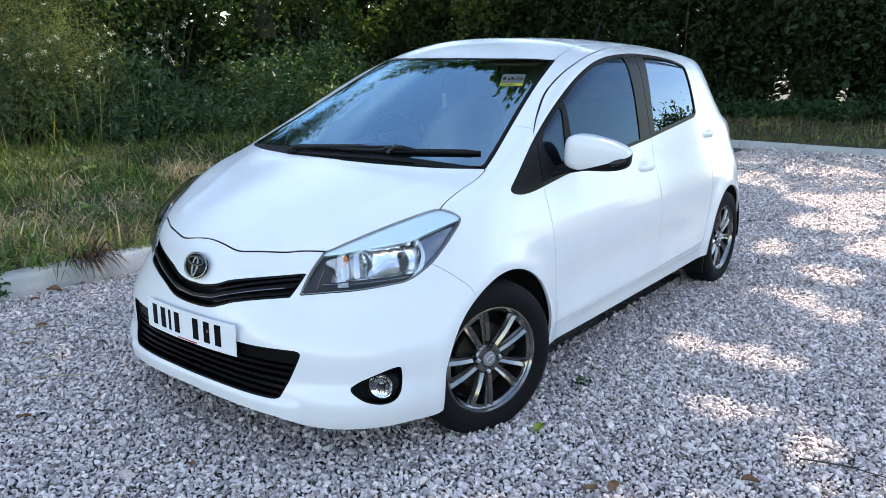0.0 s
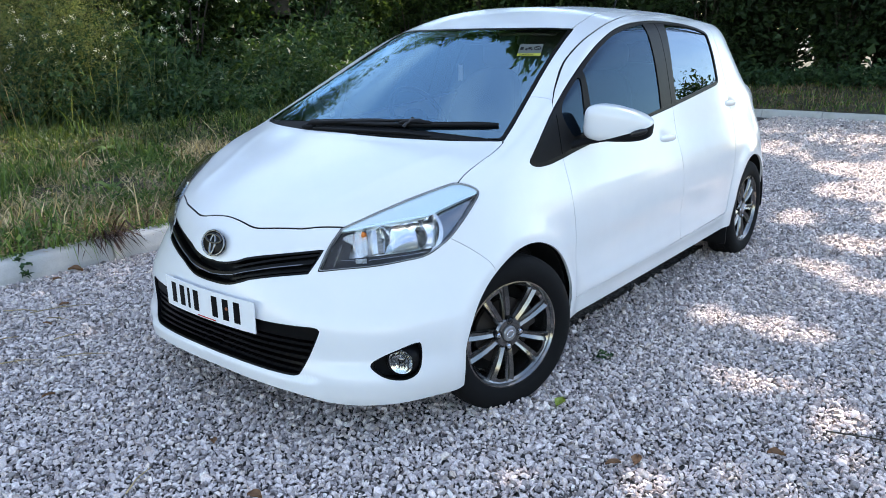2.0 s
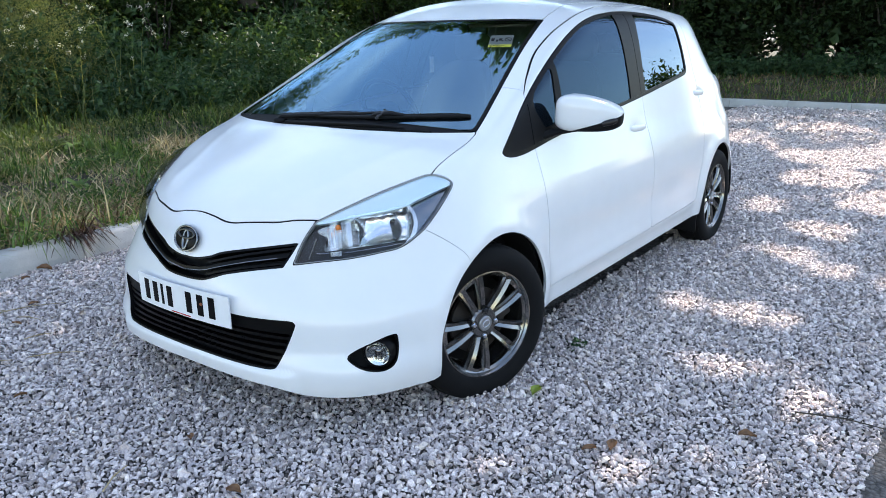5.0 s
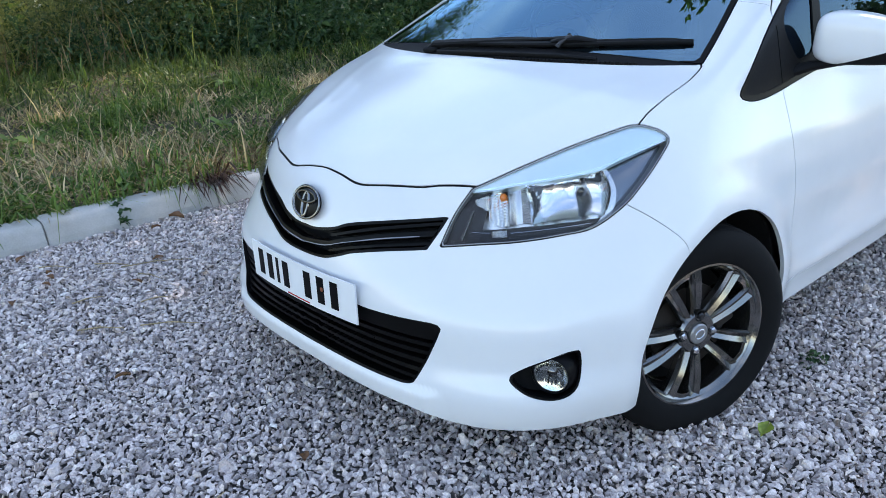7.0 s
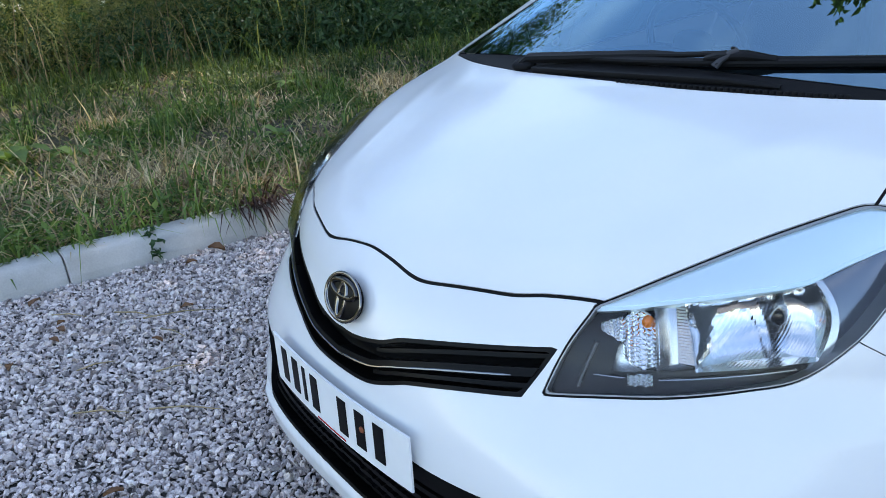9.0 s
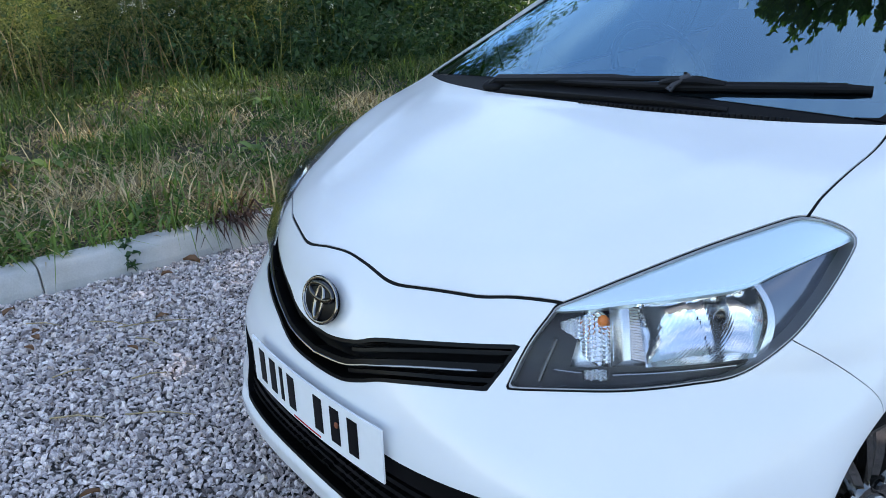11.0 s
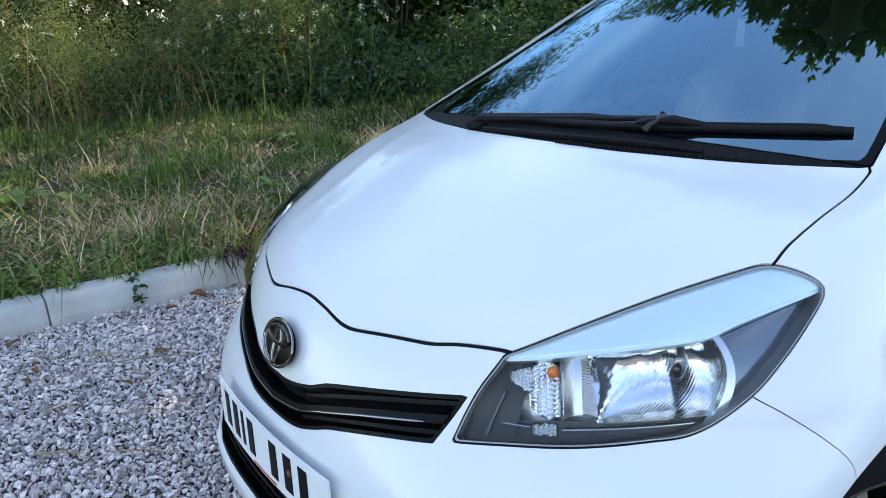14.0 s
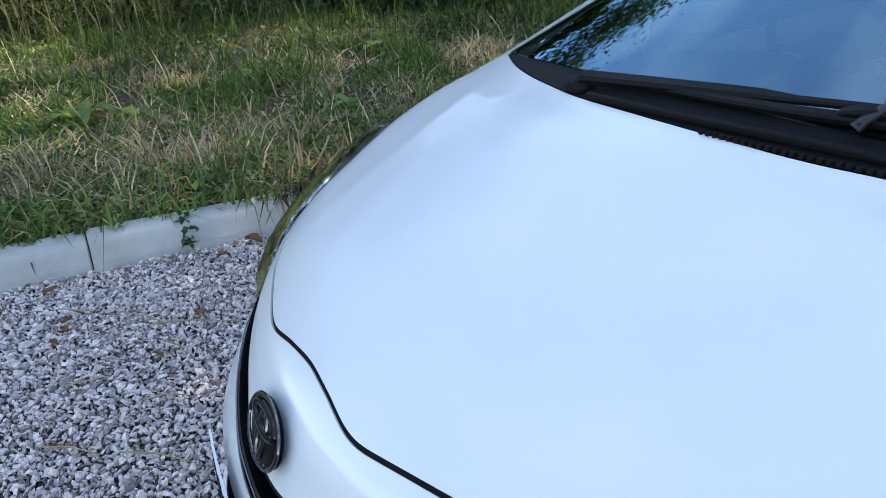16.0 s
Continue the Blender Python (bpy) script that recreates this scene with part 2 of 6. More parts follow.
def skin_grid(na=250, mid=190, cap=120, tail=46):
    """The right-angled half of the skin (x >= 0) as a grid, with normals."""
    phi = np.linspace(0, math.pi, na + 1)
    ring = np.stack([np.sin(phi), np.zeros_like(phi), np.cos(phi)], 1)
    y0, y1, z0 = -0.08, 2.72, 0.58
    o, d = [], []
    for a in np.linspace(math.pi / 2, 0, cap, endpoint=False):
        if a > 1.5707:
            a = 1.5695
        o.append(np.tile((0, y0, z0), (na + 1, 1)))
        d.append(ring * math.cos(a) + np.array((0, -1, 0)) * math.sin(a))
    for y in np.linspace(y0, y1, mid, endpoint=False):
        o.append(np.tile((0, y, z0), (na + 1, 1)))
        d.append(ring)
    for a in np.linspace(0, 1.5695, tail):
        o.append(np.tile((0, y1, z0), (na + 1, 1)))
        d.append(ring * math.cos(a) + np.array((0, 1, 0)) * math.sin(a))
    rows = len(o)
    v = skin(np.concatenate(o), np.concatenate(d))
    v[::na + 1, 0] = 0.0
    v[na::na + 1, 0] = 0.0
    i = np.arange(rows * (na + 1)).reshape(rows, na + 1)
    f = np.stack([i[:-1, :-1], i[:-1, 1:], i[1:, 1:], i[1:, :-1]], -1).reshape(-1, 4)
    return v, f.tolist()


def outline(points, corners=(), n=7):
    """A closed outline through the points, smooth but at the corners (indices)."""
    k, out = len(points), []
    p = [np.array(q, float) for q in points]
    for i in range(k):
        a, b = p[i], p[(i + 1) % k]
        ta = (b - p[i - 1]) / 2 if i not in corners else b - a
        tb = (p[(i + 2) % k] - a) / 2 if (i + 1) % k not in corners else b - a
        L = np.linalg.norm(b - a)
        ta, tb = ta * min(1, 1.2 * L / (np.linalg.norm(ta) + 1e-9)), tb * min(1, 1.2 * L / (np.linalg.norm(tb) + 1e-9))
        for j in range(n):
            t = j / n
            out.append((2 * t**3 - 3 * t**2 + 1) * a + (t**3 - 2 * t**2 + t) * ta + (3 * t**2 - 2 * t**3) * b + (t**3 - t**2) * tb)
    return np.array(out)


def inside(q, poly):
    """Signed distance to an outline, positive inside."""
    lo, hi = poly.min(0) - 0.08, poly.max(0) + 0.08
    near = np.all((q > lo) & (q < hi), axis=1)
    res = np.full(len(q), -0.08)
    s = q[near]
    best, odd = np.full(len(s), 9.0), np.zeros(len(s), bool)
    for a, b in zip(poly, np.roll(poly, -1, 0)):
        e = b - a
        t = np.clip(((s - a) @ e) / max(e @ e, 1e-12), 0, 1)
        best = np.minimum(best, np.linalg.norm(s - a - t[:, None] * e, axis=1))
        with np.errstate(all="ignore"):
            odd ^= ((a[1] > s[:, 1]) != (b[1] > s[:, 1])) & (s[:, 0] < (b[0] - a[0]) * (s[:, 1] - a[1]) / (b[1] - a[1]) + a[0])
    res[near] = np.where(odd, best, -best)
    return res


class Shell:
    """The growing set of vertices out of which the panels are cut."""

    def __init__(self, v):
        self.v = [tuple(p) for p in v]

    def split(self, faces, fn, level=0.0):
        """The faces cut along fn = level: those above it, and those below."""
        used = np.unique(np.concatenate([np.array(f) for f in faces])) if faces else np.array([], int)
        val = np.zeros(len(self.v))
        val[used] = fn(np.array(self.v)[used]) - level
        val[np.abs(val) < 1e-5] = 1e-5
        val = val.tolist()
        cut, above, below = {}, [], []
        for f in faces:
            s = [val[i] > 0 for i in f]
            if all(s):
                above.append(f)
            elif not any(s):
                below.append(f)
            else:
                hi, lo = [], []
                for k, i in enumerate(f):
                    j = f[(k + 1) % len(f)]
                    (hi if s[k] else lo).append(i)
                    if s[k] != s[(k + 1) % len(f)]:
                        key = (min(i, j), max(i, j))
                        if key not in cut:
                            t = val[i] / (val[i] - val[j])
                            a, b = self.v[i], self.v[j]
                            cut[key] = len(self.v)
                            self.v.append(tuple(p + (q - p) * t for p, q in zip(a, b)))
                        hi.append(cut[key])
                        lo.append(cut[key])
                if len(hi) > 2:
                    above.append(hi)
                if len(lo) > 2:
                    below.append(lo)
        return above, below


def skin_normals(p, h=0.003):
    g = np.stack([body(*(p + e).T) - body(*(p - e).T) for e in np.eye(3) * h], 1)
    g[np.abs(p[:, 0]) < 1e-5, 0] = 0
    return g / np.maximum(np.linalg.norm(g, axis=1, keepdims=True), 1e-9)


def link_mesh(name, verts, faces, material, parent=None, label="", normals=None, smooth=True):
    me = bpy.data.meshes.new(name)
    me.from_pydata([tuple(v) for v in verts], [], faces)
    me.materials.append(material)
    me.polygons.foreach_set("use_smooth", [smooth] * len(me.polygons))
    if normals is not None:
        me.normals_split_custom_set_from_vertices([tuple(n) for n in normals])
    ob = new(name, me)
    ob.parent = parent
    if label:
        ob["label"] = label
    return ob


def panel(shell, name, faces, material, parent, side="both", lift=0.0, rim=0.012, label="", double=0.0):
    """A panel out of faces of the half skin: one side of the car, or both halves joined; its edge turned inwards by rim."""
    ids = sorted({i for f in faces for i in f})
    at = {i: k for k, i in enumerate(ids)}
    p = np.array([shell.v[i] for i in ids])
    n = skin_normals(p)
    p = p + n * (lift(p)[:, None] if callable(lift) else lift)
    fs = [[at[i] for i in f] for f in faces]
    if rim:
        count = {}
        for f in fs:
            for a, b in zip(f, f[1:] + f[:1]):
                count[(a, b)] = count.get((a, b), 0) + 1
        edge = [(a, b) for a, b in count if (b, a) not in count and not (p[a, 0] < 1e-4 and p[b, 0] < 1e-4)]
        ring = sorted({i for e in edge for i in e})
        up = {i: len(p) + k for k, i in enumerate(ring)}
        dn = {i: len(p) + len(ring) + k for k, i in enumerate(ring)}
        p = np.concatenate([p, p[ring], p[ring] - n[ring] * rim])
        out = np.zeros((len(ring), 3))
        pos = {i: k for k, i in enumerate(ring)}
        for a, b in edge:
            t = np.cross(p[b] - p[a], n[a])
            t /= max(np.linalg.norm(t), 1e-9)
            out[pos[a]] += t
            out[pos[b]] += t
        out /= np.maximum(np.linalg.norm(out, axis=1, keepdims=True), 1e-9)
        n = np.concatenate([n, out, out])
        fs += [[up[b], up[a], dn[a], dn[b]] for a, b in edge]
    if side == "left":
        return link_mesh(name, p, fs, material, parent, label, n)
    q, m = p * (-1, 1, 1), n * (-1, 1, 1)
    if side == "right":
        return link_mesh(name, q, [f[::-1] for f in fs], material, parent, label, m)
    k = len(p)
    mid = p[:, 0] < 1e-5
    to = [i if mid[i] else k + i for i in range(k)]
    return link_mesh(name, np.concatenate([p, q]), fs + [[to[i] for i in f[::-1]] for f in fs], material, parent, label, np.concatenate([n, m]))


car = tagged(new("car"), "white five-door hatchback parked on grey gravel", "car")
shell = Shell([])
v0, rest = skin_grid()
shell = Shell(v0)
SIDE = lambda poly, xmin=0.4: lambda p: np.where(p[:, 0] > xmin, inside(p[:, 1:], poly), -0.08)
TOP = lambda poly, zmin=0.6: lambda p: np.where(p[:, 2] > zmin, inside(p[:, :2], poly), -0.08)
FRONT = lambda poly, ymax=-0.2: lambda p: np.where(p[:, 1] < ymax, inside(p[:, ::2], poly), -0.08)
OBL = lambda poly: lambda p: np.where((p[:, 0] > 0.3) & (p[:, 1] < 0.1), inside(np.stack([0.64 * p[:, 0] + 0.77 * p[:, 1], p[:, 2]], 1), poly), -0.08)
gaps = []


def cut(faces, fn, gap=0.0):
    """Faces inside fn and outside it, with a gap between them that the seal fills."""
    if not gap:
        return shell.split(faces, fn)
    a, b = shell.split(faces, fn, gap / 2)
    strip, b = shell.split(b, fn, -gap / 2)
    gaps.extend(strip)
    return a, b


def obl(pts):
    return [(0.64 * x + 0.77 * y, z) for x, y, z in pts]


# underside and wheel openings
sill_line = curve([-0.75, -0.695, -0.665, -0.64, -0.60, -0.3, -0.2, -0.1, 0.30, 0.45, 2.2, 2.9, 3.2], [0.212, 0.208, 0.196, 0.184, 0.180, 0.178, 0.20, 0.23, 0.24, 0.238, 0.246, 0.25, 0.26])
_, rest = cut(rest, lambda p: sill_line(p[:, 1]) - p[:, 2])
for cy, r in ((0.045, 0.325), (2.605, 0.325)):
    _, rest = cut(rest, lambda p: np.where(p[:, 0] > 0.45, r - np.hypot((p[:, 1] - cy), (p[:, 2] - 0.295) * np.where(p[:, 2] > 0.295, 0.98, 0.9)), -0.1))

# lamps and openings of the nose
head_poly = outline(obl([(0.461, -0.494, 0.740), (0.529, -0.404, 0.783), (0.596, -0.290, 0.825), (0.661, -0.171, 0.859), (0.688, -0.146, 0.861), (0.716, -0.123, 0.851),
                         (0.735, -0.111, 0.838), (0.745, -0.114, 0.824), (0.750, -0.150, 0.794), (0.750, -0.210, 0.746), (0.738, -0.265, 0.700), (0.705, -0.336, 0.656),
                         (0.660, -0.400, 0.642), (0.589, -0.469, 0.629), (0.511, -0.534, 0.620), (0.435, -0.582, 0.610), (0.446, -0.537, 0.686)]), corners={0, 15})
head, rest = cut(rest, OBL(head_poly), 0.003)
ug_poly = outline([(-0.1, 0.600), (0.03, 0.600), (0.113, 0.613), (0.169, 0.632), (0.279, 0.653), (0.437, 0.678), (0.410, 0.601), (0.305, 0.584), (0.202, 0.561), (0.158, 0.545), (0.095, 0.527), (0.0, 0.522), (-0.1, 0.526)], corners={5, 6})
upper_grille, rest = cut(rest, FRONT(ug_poly), 0.0)
lg_poly = outline([(-0.1, 0.435), (0.28, 0.434), (0.47, 0.438), (0.492, 0.427), (0.452, 0.325), (0.428, 0.276), (0.405, 0.266), (0.31, 0.264), (0.141, 0.263), (0.0, 0.262), (-0.1, 0.262)], corners={2, 6})
lower_grille, rest = cut(rest, FRONT(lg_poly), 0.0)
fog_poly = outline(obl([(0.633, -0.557, 0.320), (0.660, -0.535, 0.345), (0.700, -0.496, 0.367), (0.728, -0.457, 0.383), (0.745, -0.430, 0.387), (0.747, -0.426, 0.348), (0.744, -0.430, 0.305),
                        (0.733, -0.445, 0.278), (0.709, -0.473, 0.267), (0.680, -0.512, 0.274), (0.652, -0.539, 0.292)]), corners={4})
fog_hole, rest = cut(rest, OBL(fog_poly), 0.0)

# glass
screen_poly = outline([(-0.3, 0.787), (0.0, 0.787), (0.243, 0.818), (0.452, 0.904), (0.499, 0.935), (0.517, 0.839), (0.554, 0.636), (0.602, 0.429), (0.650, 0.234), (0.671, 0.135), (0.554, 0.078), (0.451, 0.040), (0.335, 0.010), (0.2, -0.013), (0.0, -0.02), (-0.3, -0.02)], corners={4, 9})
screen_all, rest = cut(rest, TOP(screen_poly, 0.9), 0.004)
win_poly = outline([(0.175, 0.890), (0.204, 0.918), (0.388, 1.046), (0.633, 1.180), (0.855, 1.282), (1.054, 1.348), (1.232, 1.382), (1.450, 1.400), (1.665, 1.403), (1.943, 1.388), (2.150, 1.358), (2.211, 1.322), (2.222, 1.090), (2.184, 1.061),
                    (1.532, 0.992), (1.205, 0.962), (0.597, 0.905), (0.403, 0.880), (0.303, 0.870), (0.222, 0.872)], corners={13})
win_all, rest = cut(rest, SIDE(win_poly), 0.003)
rear_glass_poly = outline([(-0.5, 1.38), (0.0, 1.38), (0.46, 1.36), (0.56, 1.05), (0.5, 0.99), (0.0, 0.98), (-0.5, 0.98)], corners={2, 3})
rear_glass, rest = cut(rest, lambda p: np.where(p[:, 1] > 2.75, inside(p[:, ::2], rear_glass_poly), -0.08), 0.004)
tail_poly = outline([(2.92, 1.13), (2.86, 1.08), (2.90, 0.93), (3.2, 0.84), (3.2, 1.13)])
tail_lamp, rest = cut(rest, lambda p: np.where((p[:, 0] > 0.5) & (p[:, 1] > 2.7), inside(p[:, 1:], tail_poly), -0.08), 0.004)

# painted panels
bonnet_poly = outline([(-0.2, -0.604), (-0.07, -0.608), (0.0, -0.606), (0.07, -0.609), (0.145, -0.612), (0.202, -0.601), (0.33, -0.558), (0.393, -0.526), (0.459, -0.492), (0.52, -0.46), (0.62, -0.31), (0.678, -0.18), (0.677, -0.10), (0.678, -0.02), (0.681, 0.060), (0.6745, 0.135), (0.50, 0.16), (-0.2, 0.16)], corners={8, 15})
bonnet, rest = cut(rest, TOP(bonnet_poly, 0.69), 0.0045)
door_poly = outline([(0.412, 0.318), (0.411, 0.37), (0.409, 0.428), (0.405, 0.545), (0.40, 0.683), (0.402, 0.792), (0.404, 0.876), (0.419, 1.06), (0.461, 1.105), (0.557, 1.165), (0.726, 1.256), (0.914, 1.334), (1.133, 1.393), (1.382, 1.424), (1.60, 1.436), (1.57, 1.2), (1.52, 0.99), (1.50, 0.7), (1.485, 0.334)], corners={0, 14, 18})
front_door, rest = cut(rest, SIDE(door_poly, 0.45), 0.0026)
rdoor_poly = outline([(1.485, 0.334), (1.50, 0.7), (1.52, 0.99), (1.57, 1.2), (1.60, 1.436), (1.99, 1.430), (2.2, 1.40), (2.30, 1.33), (2.33, 1.1), (2.36, 0.9), (2.28, 0.66), (2.20, 0.45), (2.17, 0.346)], corners={0, 4, 12})
rear_door, rest = cut(rest, SIDE(rdoor_poly, 0.45), 0.0036)
wing_poly = outline([(-0.262, 0.700), (-0.224, 0.671), (-0.182, 0.633), (-0.150, 0.591), (-0.12, 0.50), (0.1, 0.2), (0.41, 0.1), (0.41, 0.9), (0.42, 1.06), (0.44, 1.1), (0.1, 1.2), (-0.3, 1.0)], corners={0, 6, 7, 10})
wing, rest = cut(rest, SIDE(wing_poly, 0.55), 0.0016)
bumper, rest = cut(rest, lambda p: -0.1 - p[:, 1], 0.0)
ditch_poly = outline([(-0.3, 0.6), (-0.3, 3.4), (0.44, 3.4), (0.43, 2.6), (0.43, 1.9), (0.44, 1.4), (0.446, 1.29), (0.475, 1.126), (0.492, 0.96), (0.5, 0.6)], corners={1, 2, 9, 0})
roof_panel, rest = cut(rest, TOP(ditch_poly, 1.34), 0.004)
tailgate, rest = cut(rest, lambda p: p[:, 1] - 2.9, 0.004)

for name, faces, mode in (("bonnet", bonnet, "both"), ("front_bumper", bumper, "both"), ("roof", roof_panel, "both"), ("tailgate", tailgate, "both"),
                          ("front_wing", wing, ""), ("front_door", front_door, ""), ("rear_door", rear_door, ""), ("body_side", rest, "")):
    for s in ([mode] if mode else ["left", "right"]):
        panel(shell, name, faces, PAINT, car, s)


# ---- the car: helpers for its smaller parts ----
def part(name, bm, material, parent, label="", angle=35):
    """Links a bmesh as one mesh object under a thing or a part."""
    bmesh.ops.recalc_face_normals(bm, faces=bm.faces)
    me = bpy.data.meshes.new(name)
    bm.to_mesh(me)
    bm.free()
    me.materials.append(material)
    me.polygons.foreach_set("use_smooth", [True] * len(me.polygons))
    me.set_sharp_from_angle(angle=radians(angle))
    ob = new(name, me)
    ob.parent = parent
    if label:
        ob["label"] = label
    return ob


def add_rings(bm, rings, cap=True, close=False):
    """Joins rings of points, all of one count, by quads."""
    rows = [[bm.verts.new(p) for p in r] for r in rings]
    k = len(rows[0])
    for a, b in zip(rows, rows[1:] + (rows[:1] if close else [])):
        for i in range(k):
            bm.faces.new((a[i], a[(i + 1) % k], b[(i + 1) % k], b[i]))
    if cap and not close:
        bm.faces.new(rows[0][::-1])
        bm.faces.new(rows[-1])
    return bm


def loft(rings, cap=True, close=False):
    return add_rings(bmesh.new(), rings, cap, close)


def lathe(profile, n=48, close=True):
    """Turns a profile of (x, r) about the x axis."""
    rings = [[(x, r * math.cos(2 * math.pi * i / n), r * math.sin(2 * math.pi * i / n)) for i in range(n)] for x, r in profile]
    return loft(rings, cap=not close, close=close)


def tube(points, radius, n=10, flat=1.0):
    """A rod along points; radius may be one number or one a point."""
    pts = [Vector(p) for p in points]
    rings = []
    for i, p in enumerate(pts):
        d = (pts[min(i + 1, len(pts) - 1)] - pts[max(i - 1, 0)]).normalized()
        u = d.cross((0, 0, 1))
        u = (u if u.length > 0.01 else d.cross((1, 0, 0))).normalized()
        w = u.cross(d)
        r = radius[i] if isinstance(radius, (list, tuple)) else radius
        rings.append([p + u * r * math.cos(2 * math.pi * k / n) + w * r * flat * math.sin(2 * math.pi * k / n) for k in range(n)])
    return loft(rings)


def block(lo, hi, bevel=0.0, seg=2):
    """A box with rounded edges."""
    bm = bmesh.new()
    bmesh.ops.create_cube(bm, size=1)
    for v in bm.verts:
        v.co = [l + (h - l) * (c + 0.5) for l, h, c in zip(lo, hi, v.co)]
    if bevel:
        bmesh.ops.bevel(bm, geom=bm.edges[:], offset=bevel, segments=seg, affect="EDGES", profile=0.5)
    return bm


def blob(size, power=2.5, nu=28, nv=16, shape=None):
    """A rounded box: a sphere pushed towards its corners."""
    def sp(c):
        return math.copysign(abs(c) ** (2 / power), c)
    rings = []
    for j in range(1, nv):
        b = math.pi * (j / nv - 0.5)
        rings.append([Vector((size[0] * sp(math.cos(b)) * sp(math.cos(a)), size[1] * sp(math.cos(b)) * sp(math.sin(a)), size[2] * sp(math.sin(b))))
                      for a in (2 * math.pi * i / nu for i in range(nu))])
    if shape:
        rings = [[shape(p) for p in r] for r in rings]
    return loft(rings)


def moved(bm, m):
    bmesh.ops.transform(bm, matrix=m, verts=bm.verts)
    return bm


def skin_at(x, y, z, d=(1, 0, 0)):
    """The place on the skin beyond a point inside, along d, and the normal there."""
    p = skin(np.array([[x, y, z]], float), np.array([d], float))
    return Vector(p[0]), Vector(skin_normals(p)[0])


MIRROR_X = Matrix.Diagonal((-1, 1, 1, 1))

# ---- glass and black trim ----
cowl, glass_part = shell.split(screen_all, lambda p: 0.058 + 0.2 * p[:, 0] ** 2 - 0.012 - p[:, 1] + 0.02 * np.clip(p[:, 0] - 0.5, 0, 1))
glass_part, edge_band = shell.split(glass_part, TOP(screen_poly, 0.9), 0.016)
windscreen = panel(shell, "windscreen", glass_part, GLASS, car, "both", rim=0, label="tinted laminated windscreen")
windscreen.visible_shadow = False
panel(shell, "windscreen_seal", edge_band, BLACK_SATIN, car, "both", lift=0.001, rim=0.008)
cowl_part = panel(shell, "wiper_cowl", cowl, BLACK_PLASTIC, car, "both", lift=-0.002, rim=0.01, label="black plastic wiper cowl with vents")
inner, frame_band = shell.split(win_all, SIDE(win_poly), 0.014)
quarter_poly = outline([(0.462, 1.035), (0.49, 1.085), (0.645, 1.172), (0.662, 1.165), (0.628, 0.975), (0.60, 0.958), (0.53, 0.948), (0.51, 0.955)], corners={2, 4})
front_poly = outline([(0.70, 1.1), (0.70, 1.21), (0.87, 1.275), (1.06, 1.335), (1.24, 1.366), (1.425, 1.386), (1.42, 1.25), (1.405, 1.1), (1.385, 0.99), (1.2, 0.975), (0.68, 0.925)], corners={1, 5, 8, 10})
rear_poly = outline([(1.665, 1.388), (1.94, 1.373), (2.14, 1.346), (2.194, 1.315), (2.204, 1.10), (2.17, 1.078), (1.575, 1.014), (1.60, 1.15), (1.63, 1.28)], corners={0, 6})
quarter, trim = shell.split(inner, SIDE(quarter_poly))
front_glass, trim = shell.split(trim, SIDE(front_poly))
rear_side_glass, trim = shell.split(trim, SIDE(rear_poly))
sail, pillar = shell.split(trim, lambda p: 0.85 - p[:, 1])
tail_red, tail_clear = shell.split(tail_lamp, lambda p: p[:, 1] - 2.985)
sail_rear, sail_front = cut(sail, lambda p: p[:, 1] - 0.404 - 0.08 * (p[:, 2] - 0.87), 0.004)
pillar_a, pillar_b = cut(pillar, lambda p: 1.515 + (p[:, 2] - 0.99) * 0.12 - p[:, 1], 0.004)
for s in ("left", "right"):
    frame_ob = panel(shell, "window_frame", frame_band, BLACK_SATIN, car, s, lift=0.0015, rim=0.006)
    for nm, fs, mt, lb in (("quarter_light", quarter, SIDE_GLASS, ""), ("front_side_window", front_glass, SIDE_GLASS, ""), ("rear_side_window", rear_side_glass, DARK_GLASS, "dark privacy glass")):
        g = panel(shell, nm, fs, mt, car, s, lift=-0.004, rim=0, label=lb)
        g.visible_shadow = False
    panel(shell, "corner_trim", sail_front, BLACK_PLASTIC, car, s, lift=0.0, rim=0.008, label="black plastic corner trim")
    panel(shell, "mirror_mount", sail_rear, BLACK_PLASTIC, car, s, lift=0.0, rim=0.008, label="black plastic mirror mount")
    panel(shell, "pillar_trim", pillar_a, BLACK_SATIN, car, s, rim=0.008)
    panel(shell, "pillar_trim", pillar_b, BLACK_SATIN, car, s, rim=0.008)
    tail = panel(shell, "tail_light", tail_red, TAIL_RED, car, s, lift=0.006, label="red and clear tail light")
    panel(shell, "tail_lens", tail_clear, LAMP_GREY, tail, s, lift=0.006, label="clear outer lens")
panel(shell, "rear_window", rear_glass, DARK_GLASS, car, "both", rim=0)
panel(shell, "panel_seal", gaps, SEAL, car, "both", lift=-0.0035, rim=0)

# ---- grilles ----
grille_mid = curve([0.0, 0.1, 0.17, 0.28, 0.40, 0.5], [0.560, 0.570, 0.590, 0.6165, 0.637, 0.652])


def grille_bars(faces, rows, height, lift, rim, material, name, parent, label=""):
    for fn in rows:
        bar, _ = shell.split(faces, lambda p: height / 2 - np.abs(p[:, 2] - fn(p)))
        panel(shell, name, bar, material, parent, "both", lift=lift, rim=rim, label=label)


